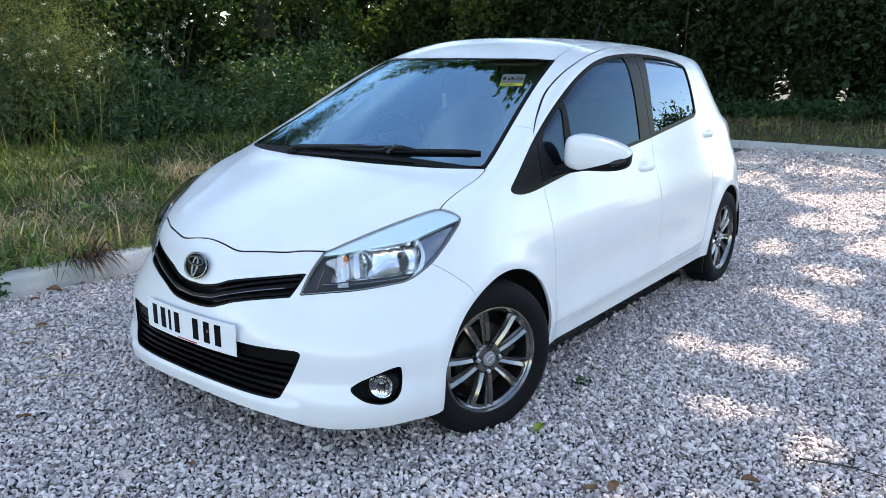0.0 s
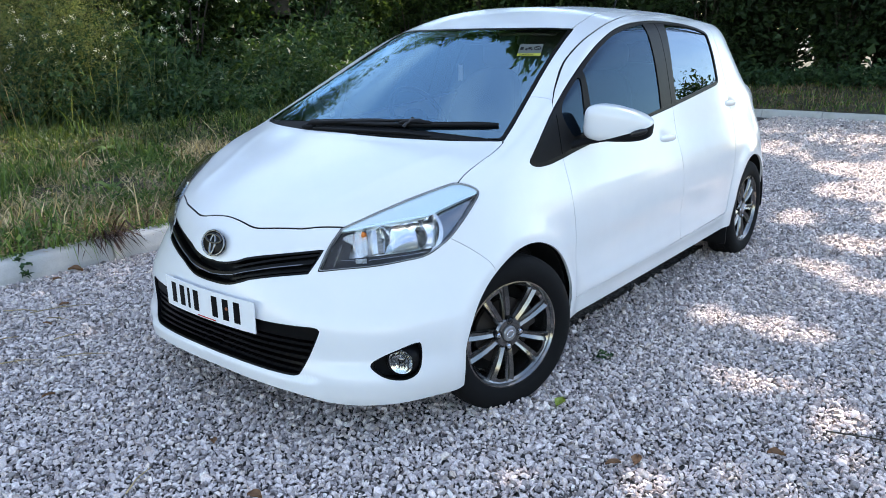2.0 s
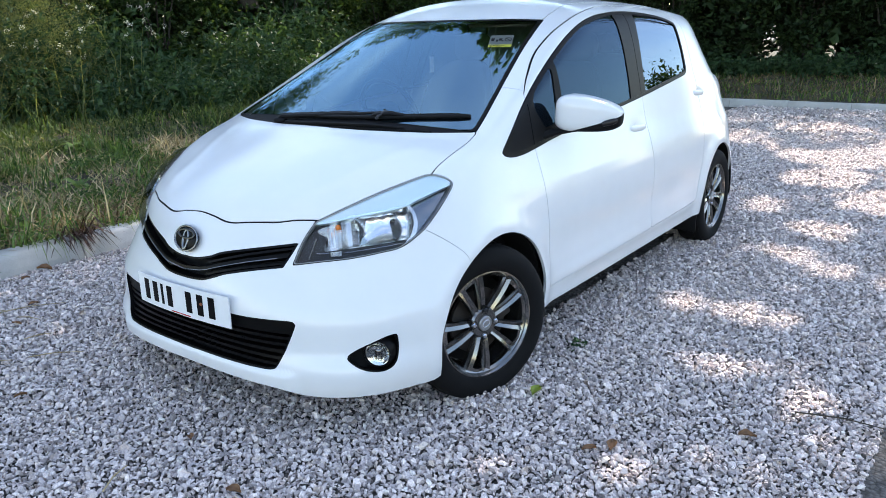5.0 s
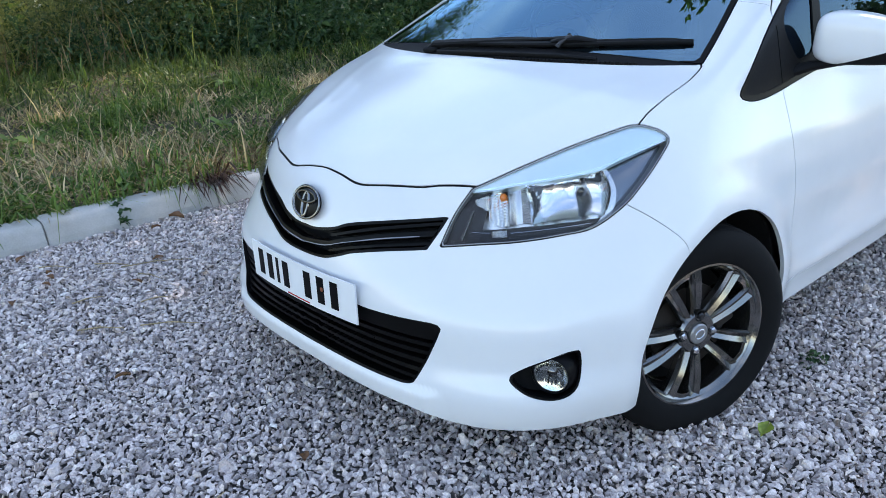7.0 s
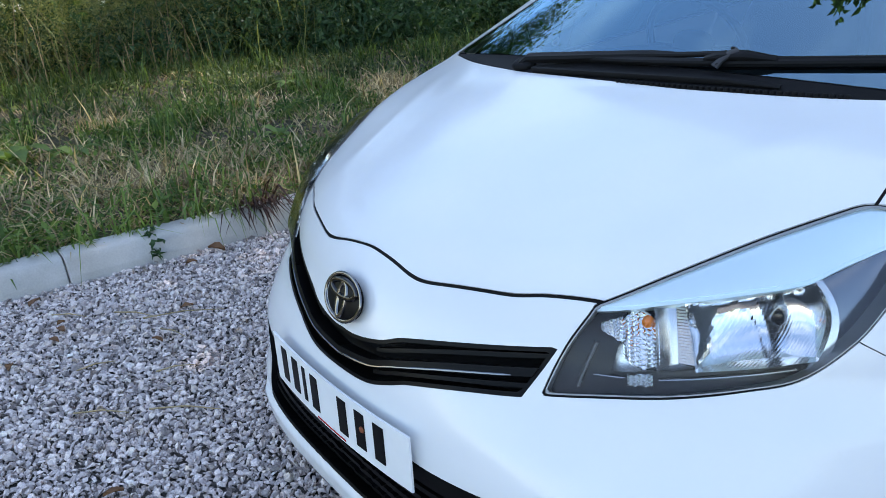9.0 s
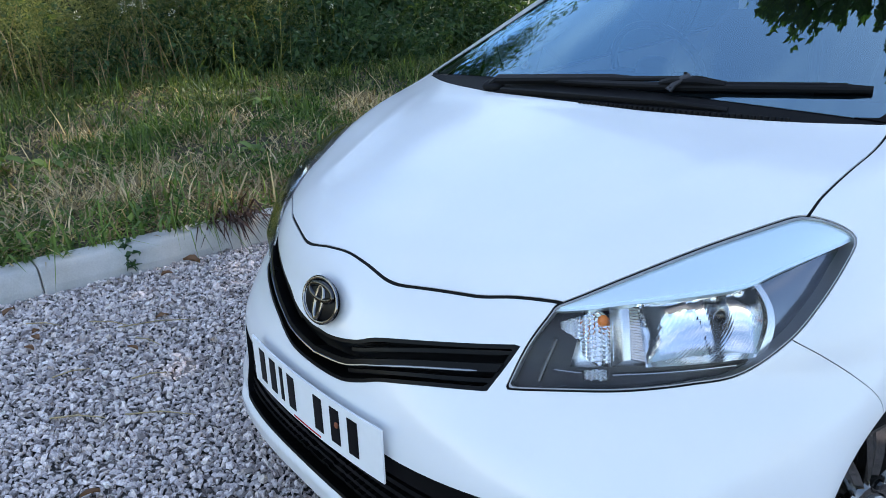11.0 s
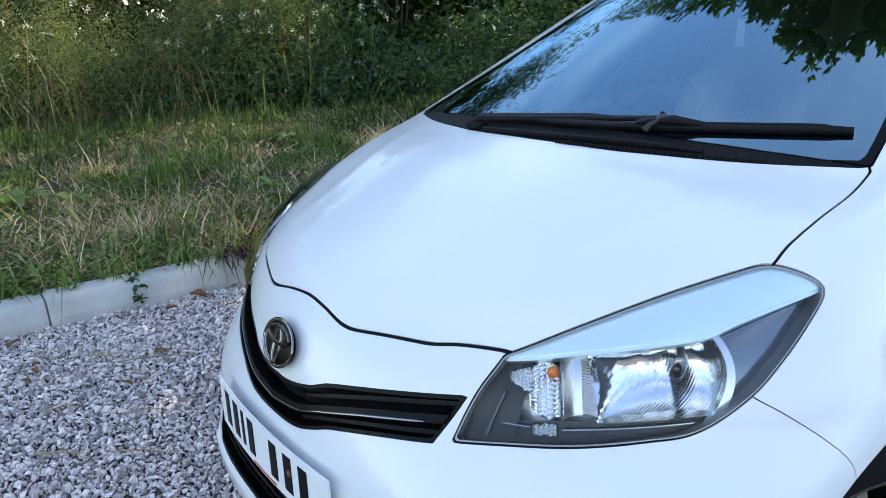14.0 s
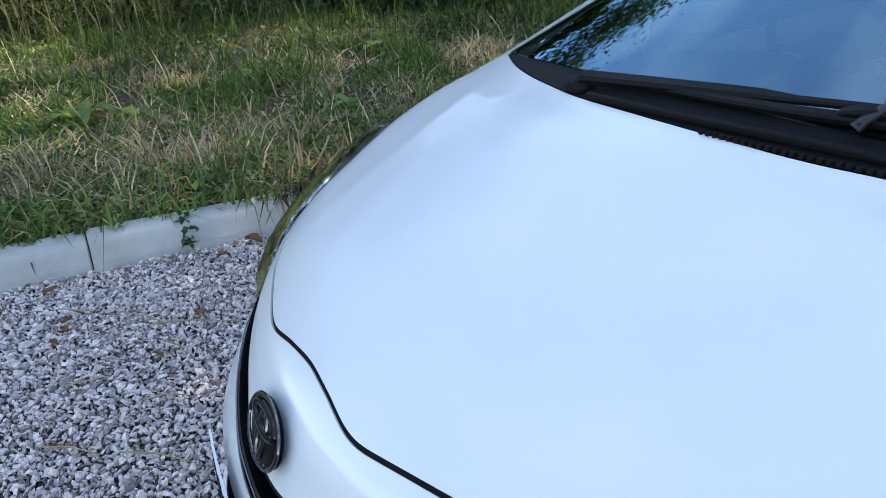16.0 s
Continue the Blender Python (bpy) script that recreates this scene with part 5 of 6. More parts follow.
for wx, wy, seed in ((0.743, 0.016, 21), (0.748, 2.582, 22)):
    tagged(stone_field("gravel_stones", (wx - 0.04, wx + 0.24, wy - 0.26, wy + 0.26), 0.015, 0.0185, seed, lambda p: ((p[:, 0] - wx - 0.08) / 0.13) ** 2 + ((p[:, 1] - wy) / 0.22) ** 2 < np.random.default_rng(seed).uniform(0.5, 1.2, len(p)), 0.011), "loose stones heaped against the tyre", "gravel", kind="stuff")


# ---- plants ----
def leaf_material(name, low, high, trans=0.35, rough=0.5):
    """Leaves: each its own tint, some light through them."""
    m = Mat(name)
    g = m.node("NewGeometry")
    mid = tuple((a + b) / 2 for a, b in zip(low, high))
    c = m.ramp(g.outputs["Random Per Island"], [(0.0, low), (0.5, mid), (0.9, high), (1.0, (high[0] * 1.25, high[1] * 1.15, high[2]))])
    big = m.noise(0.9, 3)
    c = m.mix(0.7, c, m.ramp(big, [(0.35, (0.65, 0.68, 0.7)), (0.65, (1.25, 1.2, 1.1))]), "MULTIPLY")
    n = m.noise(14.0, 3)
    c = m.mix(0.4, c, m.ramp(n, [(0.3, (0.6, 0.6, 0.6)), (0.7, (1.2, 1.2, 1.2))]), "MULTIPLY")
    m.set(Base_Color=c, Roughness=rough, Specular_IOR_Level=0.2)
    tr = m.node("BsdfTranslucent")
    m.link(m.mix(1.0, c, (1.3, 1.25, 0.5), "MULTIPLY"), tr.inputs["Color"])
    mx = m.node("MixShader")
    mx.inputs[0].default_value = trans
    m.link(m.b.outputs[0], mx.inputs[1]).link(tr.outputs[0], mx.inputs[2]).link(mx.outputs[0], m.out.inputs["Surface"])
    return m.m


GRASS = leaf_material("grass_blades", (0.040, 0.084, 0.022), (0.185, 0.28, 0.085), 0.38)
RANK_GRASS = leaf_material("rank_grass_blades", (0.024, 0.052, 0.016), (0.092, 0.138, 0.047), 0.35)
STRAW = leaf_material("dry_grass", (0.18, 0.135, 0.075), (0.70, 0.57, 0.36), 0.22, 0.75)
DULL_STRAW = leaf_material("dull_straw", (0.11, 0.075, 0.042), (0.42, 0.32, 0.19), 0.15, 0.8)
BROWN_STEM = leaf_material("withered_stems", (0.10, 0.075, 0.045), (0.30, 0.24, 0.15), 0.15, 0.8)
BRAMBLE = leaf_material("dead_bramble_stems", (0.035, 0.020, 0.018), (0.09, 0.05, 0.04), 0.1, 0.7)
NETTLE = leaf_material("weed_leaves", (0.027, 0.064, 0.031), (0.073, 0.131, 0.062), 0.3)
WEED_LIGHT = leaf_material("pale_weed_leaves", (0.108, 0.136, 0.062), (0.222, 0.255, 0.125), 0.42, 0.7)
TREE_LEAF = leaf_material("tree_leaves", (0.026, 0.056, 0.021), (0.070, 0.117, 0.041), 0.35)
# lighter copy of the tree leaf: sun from above put into its colour
SUNLIT_LEAF = leaf_material("sunlit_leaves", (0.05, 0.10, 0.024), (0.13, 0.20, 0.055), 0.5)
# darker copy of the tree leaf: the hedge's inner shade put into its colour
SHADED_LEAF = leaf_material("shaded_leaves", (0.017, 0.036, 0.016), (0.046, 0.083, 0.034), 0.25)
PETAL = leaf_material("white_petals", (0.55, 0.56, 0.50), (0.75, 0.76, 0.70), 0.2)
DEAD = leaf_material("dead_leaf", (0.12, 0.062, 0.036), (0.27, 0.15, 0.085), 0.15, 0.7)
FRESH = leaf_material("fresh_leaf", (0.22, 0.30, 0.05), (0.32, 0.40, 0.08), 0.3)
BARK = plain("bark", (0.05, 0.042, 0.032), 0.9, grain=0.5, scale=18, bump=0.02)
STEM = plain("weed_stem", (0.09, 0.10, 0.04), 0.8, grain=0.4, scale=30)


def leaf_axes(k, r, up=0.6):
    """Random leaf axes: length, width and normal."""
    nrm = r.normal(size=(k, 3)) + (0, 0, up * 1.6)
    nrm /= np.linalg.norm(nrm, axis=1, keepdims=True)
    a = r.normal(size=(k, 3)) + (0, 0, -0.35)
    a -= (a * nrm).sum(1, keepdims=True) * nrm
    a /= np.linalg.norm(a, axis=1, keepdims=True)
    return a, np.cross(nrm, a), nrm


def leaves(name, p, size, material, r, up=0.6, slim=0.62, curl=0.18):
    """Pointed leaves, folded along the middle, at points p."""
    k = len(p)
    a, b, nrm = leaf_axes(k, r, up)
    s = (size * r.lognormal(0, 0.25, k))[:, None]
    w = s * slim * 0.5
    q = [p, p + a * s * 0.38 + b * w + nrm * s * curl, p + a * s, p + a * s * 0.38 - b * w + nrm * s * curl]
    v = np.stack(q, 1).reshape(-1, 3)
    i = np.arange(k)[:, None] * 4
    f = np.concatenate([i + (0, 1, 2), i + (0, 2, 3)], 0)
    return fast_mesh(name, v, f, material)


def blades(name, p, height, material, r, lean=0.45, width=0.006, droop=0.5, flat=0.0, heading=None):
    """Grass blades that bend over, at roots p."""
    k = len(p)
    h = height * r.lognormal(0, 0.42, k)
    d = r.uniform(0, 2 * np.pi, k) if heading is None else r.normal(heading, 0.45, k)
    dirs = np.stack([np.cos(d), np.sin(d), np.zeros(k)], 1)
    side = np.stack([-np.sin(d), np.cos(d), np.zeros(k)], 1)
    t = np.abs(flat + r.normal(0, lean, k))[:, None]
    up = np.array((0, 0, 1.0))
    w = (width * r.uniform(0.6, 1.5, k))[:, None]
    hh = h[:, None]
    m1 = p + hh * 0.45 * (up * np.cos(t) + dirs * np.sin(t))
    t2 = t + droop * r.uniform(0.3, 1.6, k)[:, None]
    tip = m1 + hh * 0.55 * (up * np.cos(t2) + dirs * np.sin(t2))
    v = np.stack([p - side * w, p + side * w, m1 + side * w * 0.8, m1 - side * w * 0.8, tip], 1).reshape(-1, 3)
    i = np.arange(k)[:, None] * 5
    f = np.concatenate([i + (0, 1, 2), i + (0, 2, 3), i + (3, 2, 4)], 0)
    return fast_mesh(name, v, f, material)


def on_verge(x, y):
    return np.stack([x, y, verge_height(x, y) - 0.005], 1)


def lush(x, y):
    """How lush the verge is, from bare (-1) to rank (1)."""
    return 0.5 * (np.sin(x * 3.9 + 1.7 * np.sin(y * 2.1)) + np.sin(y * 4.5 + 1.3 * np.sin(x * 2.9 + 1)))


def clumped(k, x0, x1, y0, y1, r, clumps=90, spread=0.22, share=0.6, taste=0.0):
    """Points on the verge, part in tufts; taste: how far they keep to the lush parts, or below zero to the bare ones."""
    a = int(k * share)
    cx, cy = r.uniform(x0, x1, clumps), r.uniform(y0, y1, clumps)
    j = r.integers(0, clumps, a)
    x = np.concatenate([cx[j] + r.normal(0, spread, a), r.uniform(x0, x1, k - a)])
    y = np.concatenate([cy[j] + r.normal(0, spread, a), r.uniform(y0, y1, k - a)])
    ok = (x > min(x0, x1)) & (x < max(x0, x1)) & (y > y0) & (y < y1)
    ok &= r.uniform(0, 1, len(x)) < 0.6 + taste * lush(x, y)
    return on_verge(x[ok], y[ok])


r = np.random.default_rng(11)
tagged(blades("grass", clumped(46000, -5.2, -2.38, -3.2, 6.5, r, 260, 0.13, 0.65, 0.6), 0.080, GRASS, r, 0.8, 0.0070, 1.1), "rough green grass on the verge", "grass", kind="stuff")
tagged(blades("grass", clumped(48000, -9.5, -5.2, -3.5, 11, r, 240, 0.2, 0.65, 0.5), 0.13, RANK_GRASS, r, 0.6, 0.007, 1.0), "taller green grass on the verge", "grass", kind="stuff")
tagged(blades("dry_grass", clumped(56000, -5.4, -2.38, -3.2, 6.5, r, 110, 0.14, 0.85, -0.45), 0.13, STRAW, r, 0.35, 0.0046, 0.4, 1.2), "dry cut grass lying on the verge", "grass", kind="stuff")
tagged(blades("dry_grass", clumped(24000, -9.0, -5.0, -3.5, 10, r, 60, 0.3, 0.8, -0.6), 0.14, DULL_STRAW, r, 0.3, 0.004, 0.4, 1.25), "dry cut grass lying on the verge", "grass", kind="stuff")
tagged(blades("grass", clumped(15000, -9, 2.5, 11.14, 17.5, r, 120, 0.3), 0.10, GRASS, r, 0.8, 0.008, 0.7), "rough grass on the bank", "grass", kind="stuff")
tagged(blades("dry_grass", clumped(16000, -5, 2.5, 11.14, 16.4, r, 120, 0.35), 0.13, BROWN_STEM, r, 0.4, 0.008, 0.6, 1.1), "brown dead grass and leaves on the bank", "grass", kind="stuff")
def low_leaves(k, x0, x1, y0, y1, size, material, label, clumps, spread, taste):
    p = clumped(k, x0, x1, y0, y1, r, clumps, spread, 0.7, taste)
    p[:, 2] += r.uniform(0.0, 0.09, len(p))
    return tagged(leaves("clover", p, size, material, r, 1.0, 0.6), label, "plant", kind="stuff")


low_leaves(32000, -5.6, -2.40, -3.2, 7.0, 0.034, GRASS, "low clover and herbs in the grass", 150, 0.12, 0.6)
low_leaves(20000, -9.2, -5.4, -3.5, 10.5, 0.05, WEED_LIGHT, "low green herbs in the grass", 130, 0.2, 0.4)
tagged(blades("grass_tufts", clumped(9000, -8.5, -2.5, -3.2, 8.5, r, 150, 0.07, 0.95, 0.5), 0.22, GRASS, r, 0.45, 0.006, 0.9), "taller tufts of green grass", "grass", kind="stuff")
tagged(blades("dry_grass", clumped(16000, -3.5, -2.40, -3.2, 5.0, r, 60, 0.13, 0.85), 0.15, STRAW, r, 0.4, 0.004, 0.4, 1.15), "dry cut grass lying along the kerb", "grass", kind="stuff")
tagged(blades("dry_grass", clumped(9000, -3.6, -2.40, -0.6, 1.9, r, 26, 0.10, 0.9), 0.13, DULL_STRAW, r, 0.5, 0.0042, 0.9, 1.2), "matted brown dead grass along the kerb", "grass", kind="stuff")
tagged(blades("straw_stalks", clumped(5200, -6.0, -2.42, -3.2, 6.0, r, 90, 0.25, 0.6), 0.20, STRAW, r, 0.45, 0.0026, 0.15, 1.2), "long pale straw stalks in the grass", "grass", kind="stuff")
for y, k, h in ((-0.14, 30, 0.26), (-0.50, 14, 0.2), (-0.72, 9, 0.18), (-1.25, 12, 0.2), (0.5, 16, 0.22), (0.95, 20, 0.24), (1.8, 18, 0.22)):
    p = np.column_stack([r.normal(-2.39, 0.012, k), r.normal(y, 0.05, k), np.full(k, 0.13)])
    tagged(blades("grass_tuft", p, h, GRASS, r, 0.25, 0.0035, 1.1, 0.95, 0.0), "tuft of grass hanging over the kerb", "grass")
lip = np.stack([r.uniform(-2.44, -2.36, 700), r.uniform(-2.5, 6.0, 700)], 1)
tagged(blades("grass", np.column_stack([lip, np.full(700, 0.128)]), 0.14, GRASS, r, 0.9, 0.005, 0.9), "grass hanging over the kerb", "grass", kind="stuff")


def weeds(name, k, x0, x1, y0, y1, height, size, material, r, per=16, label="", up=0.5, slim=0.55):
    """Tall weeds: leaves up straight stems, joined."""
    x, y = r.uniform(x0, x1, k), r.uniform(y0, y1, k)
    root = on_verge(x, y)
    h = height * r.uniform(0.55, 1.15, k) * (0.8 + 0.25 * np.sin(y * 1.3 + x) + 0.15 * np.sin(y * 3.1))
    lean = r.normal(0, 0.12, (k, 2))
    t = r.uniform(0.12, 1.0, (k, per))
    p = np.repeat(root[:, None], per, 1)
    p[..., 2] += t * h[:, None]
    p[..., :2] += lean[:, None] * (t * h[:, None])[..., None]
    p += r.normal(0, 0.06, p.shape)
    ob = leaves(name, p.reshape(-1, 3), size, material, r, up, slim)
    return tagged(ob, label, "weeds", kind="stuff")


def stems(name, k, x0, x1, y0, y1, height, material, r, label, lean=0.34):
    p = on_verge(r.uniform(x0, x1, k), r.uniform(y0, y1, k))
    return tagged(blades(name, p, height, material, r, lean, 0.005, 0.4), label, "weeds", kind="stuff")


weeds("nettles", 2800, -10.6, -8.3, -4.0, 12.5, 1.40, 0.11, NETTLE, r, 20, "dense dark green nettles along the verge")
weeds("nettles", 160, -8.7, -7.7, 0.8, 3.2, 0.75, 0.07, NETTLE, r, 16, "dark green nettles among the pale weeds")
weeds("nettles", 900, -8.5, -7.3, 3.2, 11.0, 0.85, 0.085, NETTLE, r, 16, "dark green nettles at the verge edge")
weeds("pale_weeds", 1900, -9.7, -7.85, -4.0, 3.8, 2.25, 0.029, WEED_LIGHT, r, 78, "pale feathery cow parsley going to seed", 0.4, 0.35)
stems("weed_stems", 240, -10.0, -7.8, -4.0, 11.5, 0.7, STEM, r, "thin weed stems")
stems("withered_stems", 420, -8.5, -7.6, -4.0, 2.0, 0.75, BROWN_STEM, r, "withered brown stems at the foot of the weeds", 0.75)
stems("fallen_stems", 260, -8.4, -7.4, -4.0, 8.0, 0.85, WEED_LIGHT, r, "pale weed stalks leaning out over the grass", 0.6)
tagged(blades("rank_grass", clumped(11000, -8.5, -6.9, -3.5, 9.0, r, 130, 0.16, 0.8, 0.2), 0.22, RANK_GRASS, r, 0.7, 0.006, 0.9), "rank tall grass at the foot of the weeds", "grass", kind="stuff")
# white flower heads
k = 72
hx, hy = r.uniform(-8.6, -7.7, k), r.uniform(-1.5, 5.0, k)
hz = verge_height(hx, hy) + r.uniform(0.8, 1.75, k)
c = np.repeat(np.stack([hx, hy, hz], 1), 26, 0)
ang, rad = r.uniform(0, 2 * np.pi, len(c)), 0.042 * np.sqrt(r.uniform(0, 1, len(c)))
c += np.stack([rad * np.cos(ang), rad * np.sin(ang), r.normal(0, 0.02, len(c))], 1)
tagged(leaves("flower_heads", c, 0.016, PETAL, r, 0.5, 0.9), "white umbrella flower heads above the weeds", "flowers", kind="stuff")
# broad leaves in the grass
def rosette(x, y, size, n, material, label, seed):
    q = np.random.default_rng(seed)
    verts, faces = [], []
    for i in range(n):
        a = 2 * math.pi * i / n + q.uniform(-0.3, 0.3)
        L, w = size * q.uniform(0.7, 1.2), size * q.uniform(0.16, 0.24)
        d, s = np.array((math.cos(a), math.sin(a))), np.array((-math.sin(a), math.cos(a)))
        b = len(verts)
        for t, ww, z in ((0.0, 0.15, 0.0), (0.25, 0.8, 0.35), (0.5, 1.0, 0.5), (0.75, 0.75, 0.45), (1.0, 0.03, 0.25)):
            for sd, lift in ((-1, 0.06), (0, 0.0), (1, 0.06)):
                pxy = np.array((x, y)) + d * L * t + s * w * ww * sd
                verts.append((*pxy, float(verge_height(np.array([x]), np.array([y]))[0]) + L * z * 0.75 + lift * L * ww))
        for j in range(4):
            for m in range(2):
                o = b + j * 3 + m
                faces.append((o, o + 1, o + 4, o + 3))
    return tagged(fast_mesh("dock_plant", np.array(verts), np.array(faces), material, True), label, "plant")


for i, (x, y, s) in enumerate(((-4.36, -0.70, 0.34), (-4.2, -0.35, 0.22), (-3.3, 0.15, 0.20), (-3.75, 0.9, 0.22), (-4.9, 0.6, 0.24), (-5.6, 1.9, 0.28), (-3.1, -0.75, 0.16), (-5.2, -2.0, 0.3), (-3.4, 1.9, 0.2), (-4.4, 3.2, 0.25))):
    rosette(x, y, s * 0.8, 5, GRASS, "broad-leaved dock growing in the verge grass", 40 + i)
# a thistle that hangs over the kerb
q = np.random.default_rng(5)
pts = np.array([(-2.30 + 0.085 * t + q.normal(0, 0.008), -0.435 - 0.02 * t + q.normal(0, 0.016), 0.155 - 0.10 * t + q.normal(0, 0.008)) for t in np.linspace(0, 1, 44)])
tagged(leaves("thistle", pts, 0.032, NETTLE, q, 0.3, 0.7), "small dark green weed hanging over the kerb", "plant")
# a sprig in the gravel
pts = np.column_stack([q.normal(0.892, 0.018, 30), q.normal(0.565, 0.022, 30), q.uniform(0.018, 0.045, 30)])
tagged(leaves("gravel_weed", pts, 0.020, NETTLE, q, 0.8, 0.6), "small green weed growing in the gravel", "plant")
# dead bramble over the kerb
tagged(blades("dead_bramble", np.column_stack([q.normal(-2.37, 0.03, 90), q.normal(0.12, 0.07, 90), np.full(90, 0.13)]), 0.22, BRAMBLE, q, 0.25, 0.005, 0.8, 1.1, 0.0), "withered brown stems trailing over the kerb", "plant")


# ---- trees and shrubs ----
def tree(x, y, height, clumps, leaf, material, seed, label, per=420, radius=0.75, keep=None, trunk_r=0.16, limbs=14):
    """A trunk with limbs to its leaf clumps, and a crown of single leaves."""
    q = np.random.default_rng(seed)
    base = float(verge_height(np.array([x]), np.array([y]))[0]) - 0.05
    t = tagged(new("tree"), label, "tree")
    t.location = (x, y, base)
    top = Vector((q.uniform(-0.3, 0.3), q.uniform(-0.3, 0.3), height * 0.62))
    pts = [Vector((0, 0, 0)), Vector((q.uniform(-.08, .08), q.uniform(-.08, .08), height * 0.2)), Vector((q.uniform(-.2, .2), q.uniform(-.2, .2), height * 0.42)), top]
    part("trunk", tube(pts, [trunk_r * 1.3, trunk_r, trunk_r * 0.8, trunk_r * 0.5], 12), BARK, t)
    o = np.array((x, y, base))
    for c in clumps[:: max(1, len(clumps) // limbs)]:
        if keep is not None and not keep(c[None])[0]:
            continue
        e = Vector(c - o)
        s = pts[2].lerp(top, float(q.uniform(0.0, 0.9)))
        mid = s.lerp(e, 0.5) + Vector((q.normal(0, 0.25), q.normal(0, 0.25), 0.35))
        part("limb", tube([s, mid, e], [trunk_r * 0.24, trunk_r * 0.13, 0.008], 8), BARK, t)
    p = np.repeat(clumps, per, 0) + q.normal(0, 1, (len(clumps) * per, 3)) * radius * np.array((0.55, 0.55, 0.42)) * np.repeat(q.uniform(0.6, 1.25, len(clumps)), per)[:, None]
    if keep is not None:
        p = p[keep(p)]
    crown = leaves("crown", p - o, leaf, material, q, 0.7, 0.66)
    crown.parent = t
    return t


def ball(cx, cy, cz, rx, ry, rz, k, seed):
    q = np.random.default_rng(seed)
    d = q.normal(size=(k, 3))
    d /= np.linalg.norm(d, axis=1, keepdims=True)
    d *= (q.uniform(0.25, 1.0, (k, 1))) ** 0.5
    return np.array((cx, cy, cz)) + d * (rx, ry, rz)


# openings in the high canopy, where the sun comes through to the gravel: x, y and half widths
SUN_SPOTS = ((1.22, 1.40, 0.37, 0.16), (1.36, 0.74, 0.14, 0.13), (1.76, 0.59, 0.11, 0.15), (1.37, -0.13, 0.07, 0.06), (1.50, 2.33, 0.16, 0.15), (1.22, 2.52, 0.22, 0.12), (-1.21, -0.61, 0.07, 0.05),
             (1.95, 2.3, 0.15, 0.2), (0.98, 5.1, 0.35, 0.5), (0.80, 3.75, 0.18, 0.28), (1.5, 4.2, 0.3, 0.35), (1.3, 3.2, 0.2, 0.22), (1.9, 5.4, 0.5, 0.5), (2.3, 1.6, 0.2, 0.2), (-8.6, -0.1, 0.25, 0.3))


def canopy_keep(p):
    """Leaves of the high canopy, less those before an opening."""
    h = p[:, 2] / SUN_DIR.z
    gx, gy = p[:, 0] - SUN_DIR.x * h, p[:, 1] - SUN_DIR.y * h
    dapple = np.sin(gx * 3.1 + 1.7 * np.sin(gy * 1.3)) + np.sin(gy * 2.6 + 1.4 * np.sin(gx * 1.9)) + 0.5 * np.sin(gx * 7.3 + gy * 5.1)
    ok = (gy < 5.6) | (gy > 8.9 + 0.3 * np.sin(gx * 2.3)) | (dapple > 0.1)
    # the thin right-hand edge of the canopy
    thin = np.sin(gx * 4.7 + 1.3 * np.sin(gy * 1.9)) + np.sin(gy * 3.6 + 1.1 * np.sin(gx * 2.7)) > 0.55
    ok &= ~(thin & (gx > 1.15) & (gy > 4.2) & (gy < 8.9))
    # small flecks of sun on the open side
    fleck = np.sin(gx * 9.1 + 2.1 * np.sin(gy * 4.3)) + np.sin(gy * 8.3 + 1.9 * np.sin(gx * 5.1))
    ok &= ~((fleck > 1.55) & (gx > 1.0) & (gy > -1.2) & (gy < 4.2))
    lot = np.random.default_rng(len(p)).uniform(0, 1, len(p))
    ok &= lot > 0.30 * np.clip((gx - 0.85) / 0.5, 0, 1) * (gy < 3.5)
    for x, y, a, b in SUN_SPOTS:
        ok &= ((gx - x - 0.05) / (a + 0.03)) ** 2 + ((gy - y + 0.05) / (b + 0.03)) ** 2 > 1.0
    # open sky over the left front, above a ragged tree line
    az = np.degrees(np.arctan2(p[:, 0] - 0.35, p[:, 1] - 0.45))
    el = np.degrees(np.arctan2(p[:, 2] - 1.15, np.hypot(p[:, 0] - 0.35, p[:, 1] - 0.45)))
    line = np.interp(az, (-60, -57, -54, -49, -42, -36, -27, -21, -15, -4), (26, 28.5, 40, 45, 54.5, 58, 58, 57.5, 60, 72))
    ok &= el < line + 1.6 * np.sin(az * 0.9) * np.sin(az * 2.3 + 1) - 1.0
    return ok


def canopy(x0, x1, y0, y1, z, k, seed):
    q = np.random.default_rng(seed)
    return np.stack([q.uniform(x0, x1, k), q.uniform(y0, y1, k), z + q.normal(0, 0.5, k)], 1)


tree(-5.4, 17.0, 9.0, canopy(-4.8, -0.6, 4.0, 13.6, 8.2, 62, 1), 0.105, SUNLIT_LEAF, 1, "tall ash tree overhanging the gravel", 680, 0.95, canopy_keep, 0.24, 10)
tree(3.2, 15.2, 9.0, canopy(-0.8, 2.1, 3.8, 13.6, 8.2, 46, 2), 0.12, SUNLIT_LEAF, 2, "tall ash tree overhanging the gravel", 680, 0.95, canopy_keep, 0.24, 10)
tree(-10.8, 8.6, 8.0, canopy(-10.5, -4.6, 5.2, 13.5, 7.6, 60, 3), 0.105, SUNLIT_LEAF, 3, "tall ash tree behind the verge", 430, 0.95, canopy_keep, 0.22, 10)
tree(-2.5, 19.2, 9.0, canopy(-3.2, 1.8, 13.4, 18.6, 8.2, 36, 5), 0.14, SUNLIT_LEAF, 5, "tall ash tree above the bank", 320, 0.95, canopy_keep, 0.24, 8)
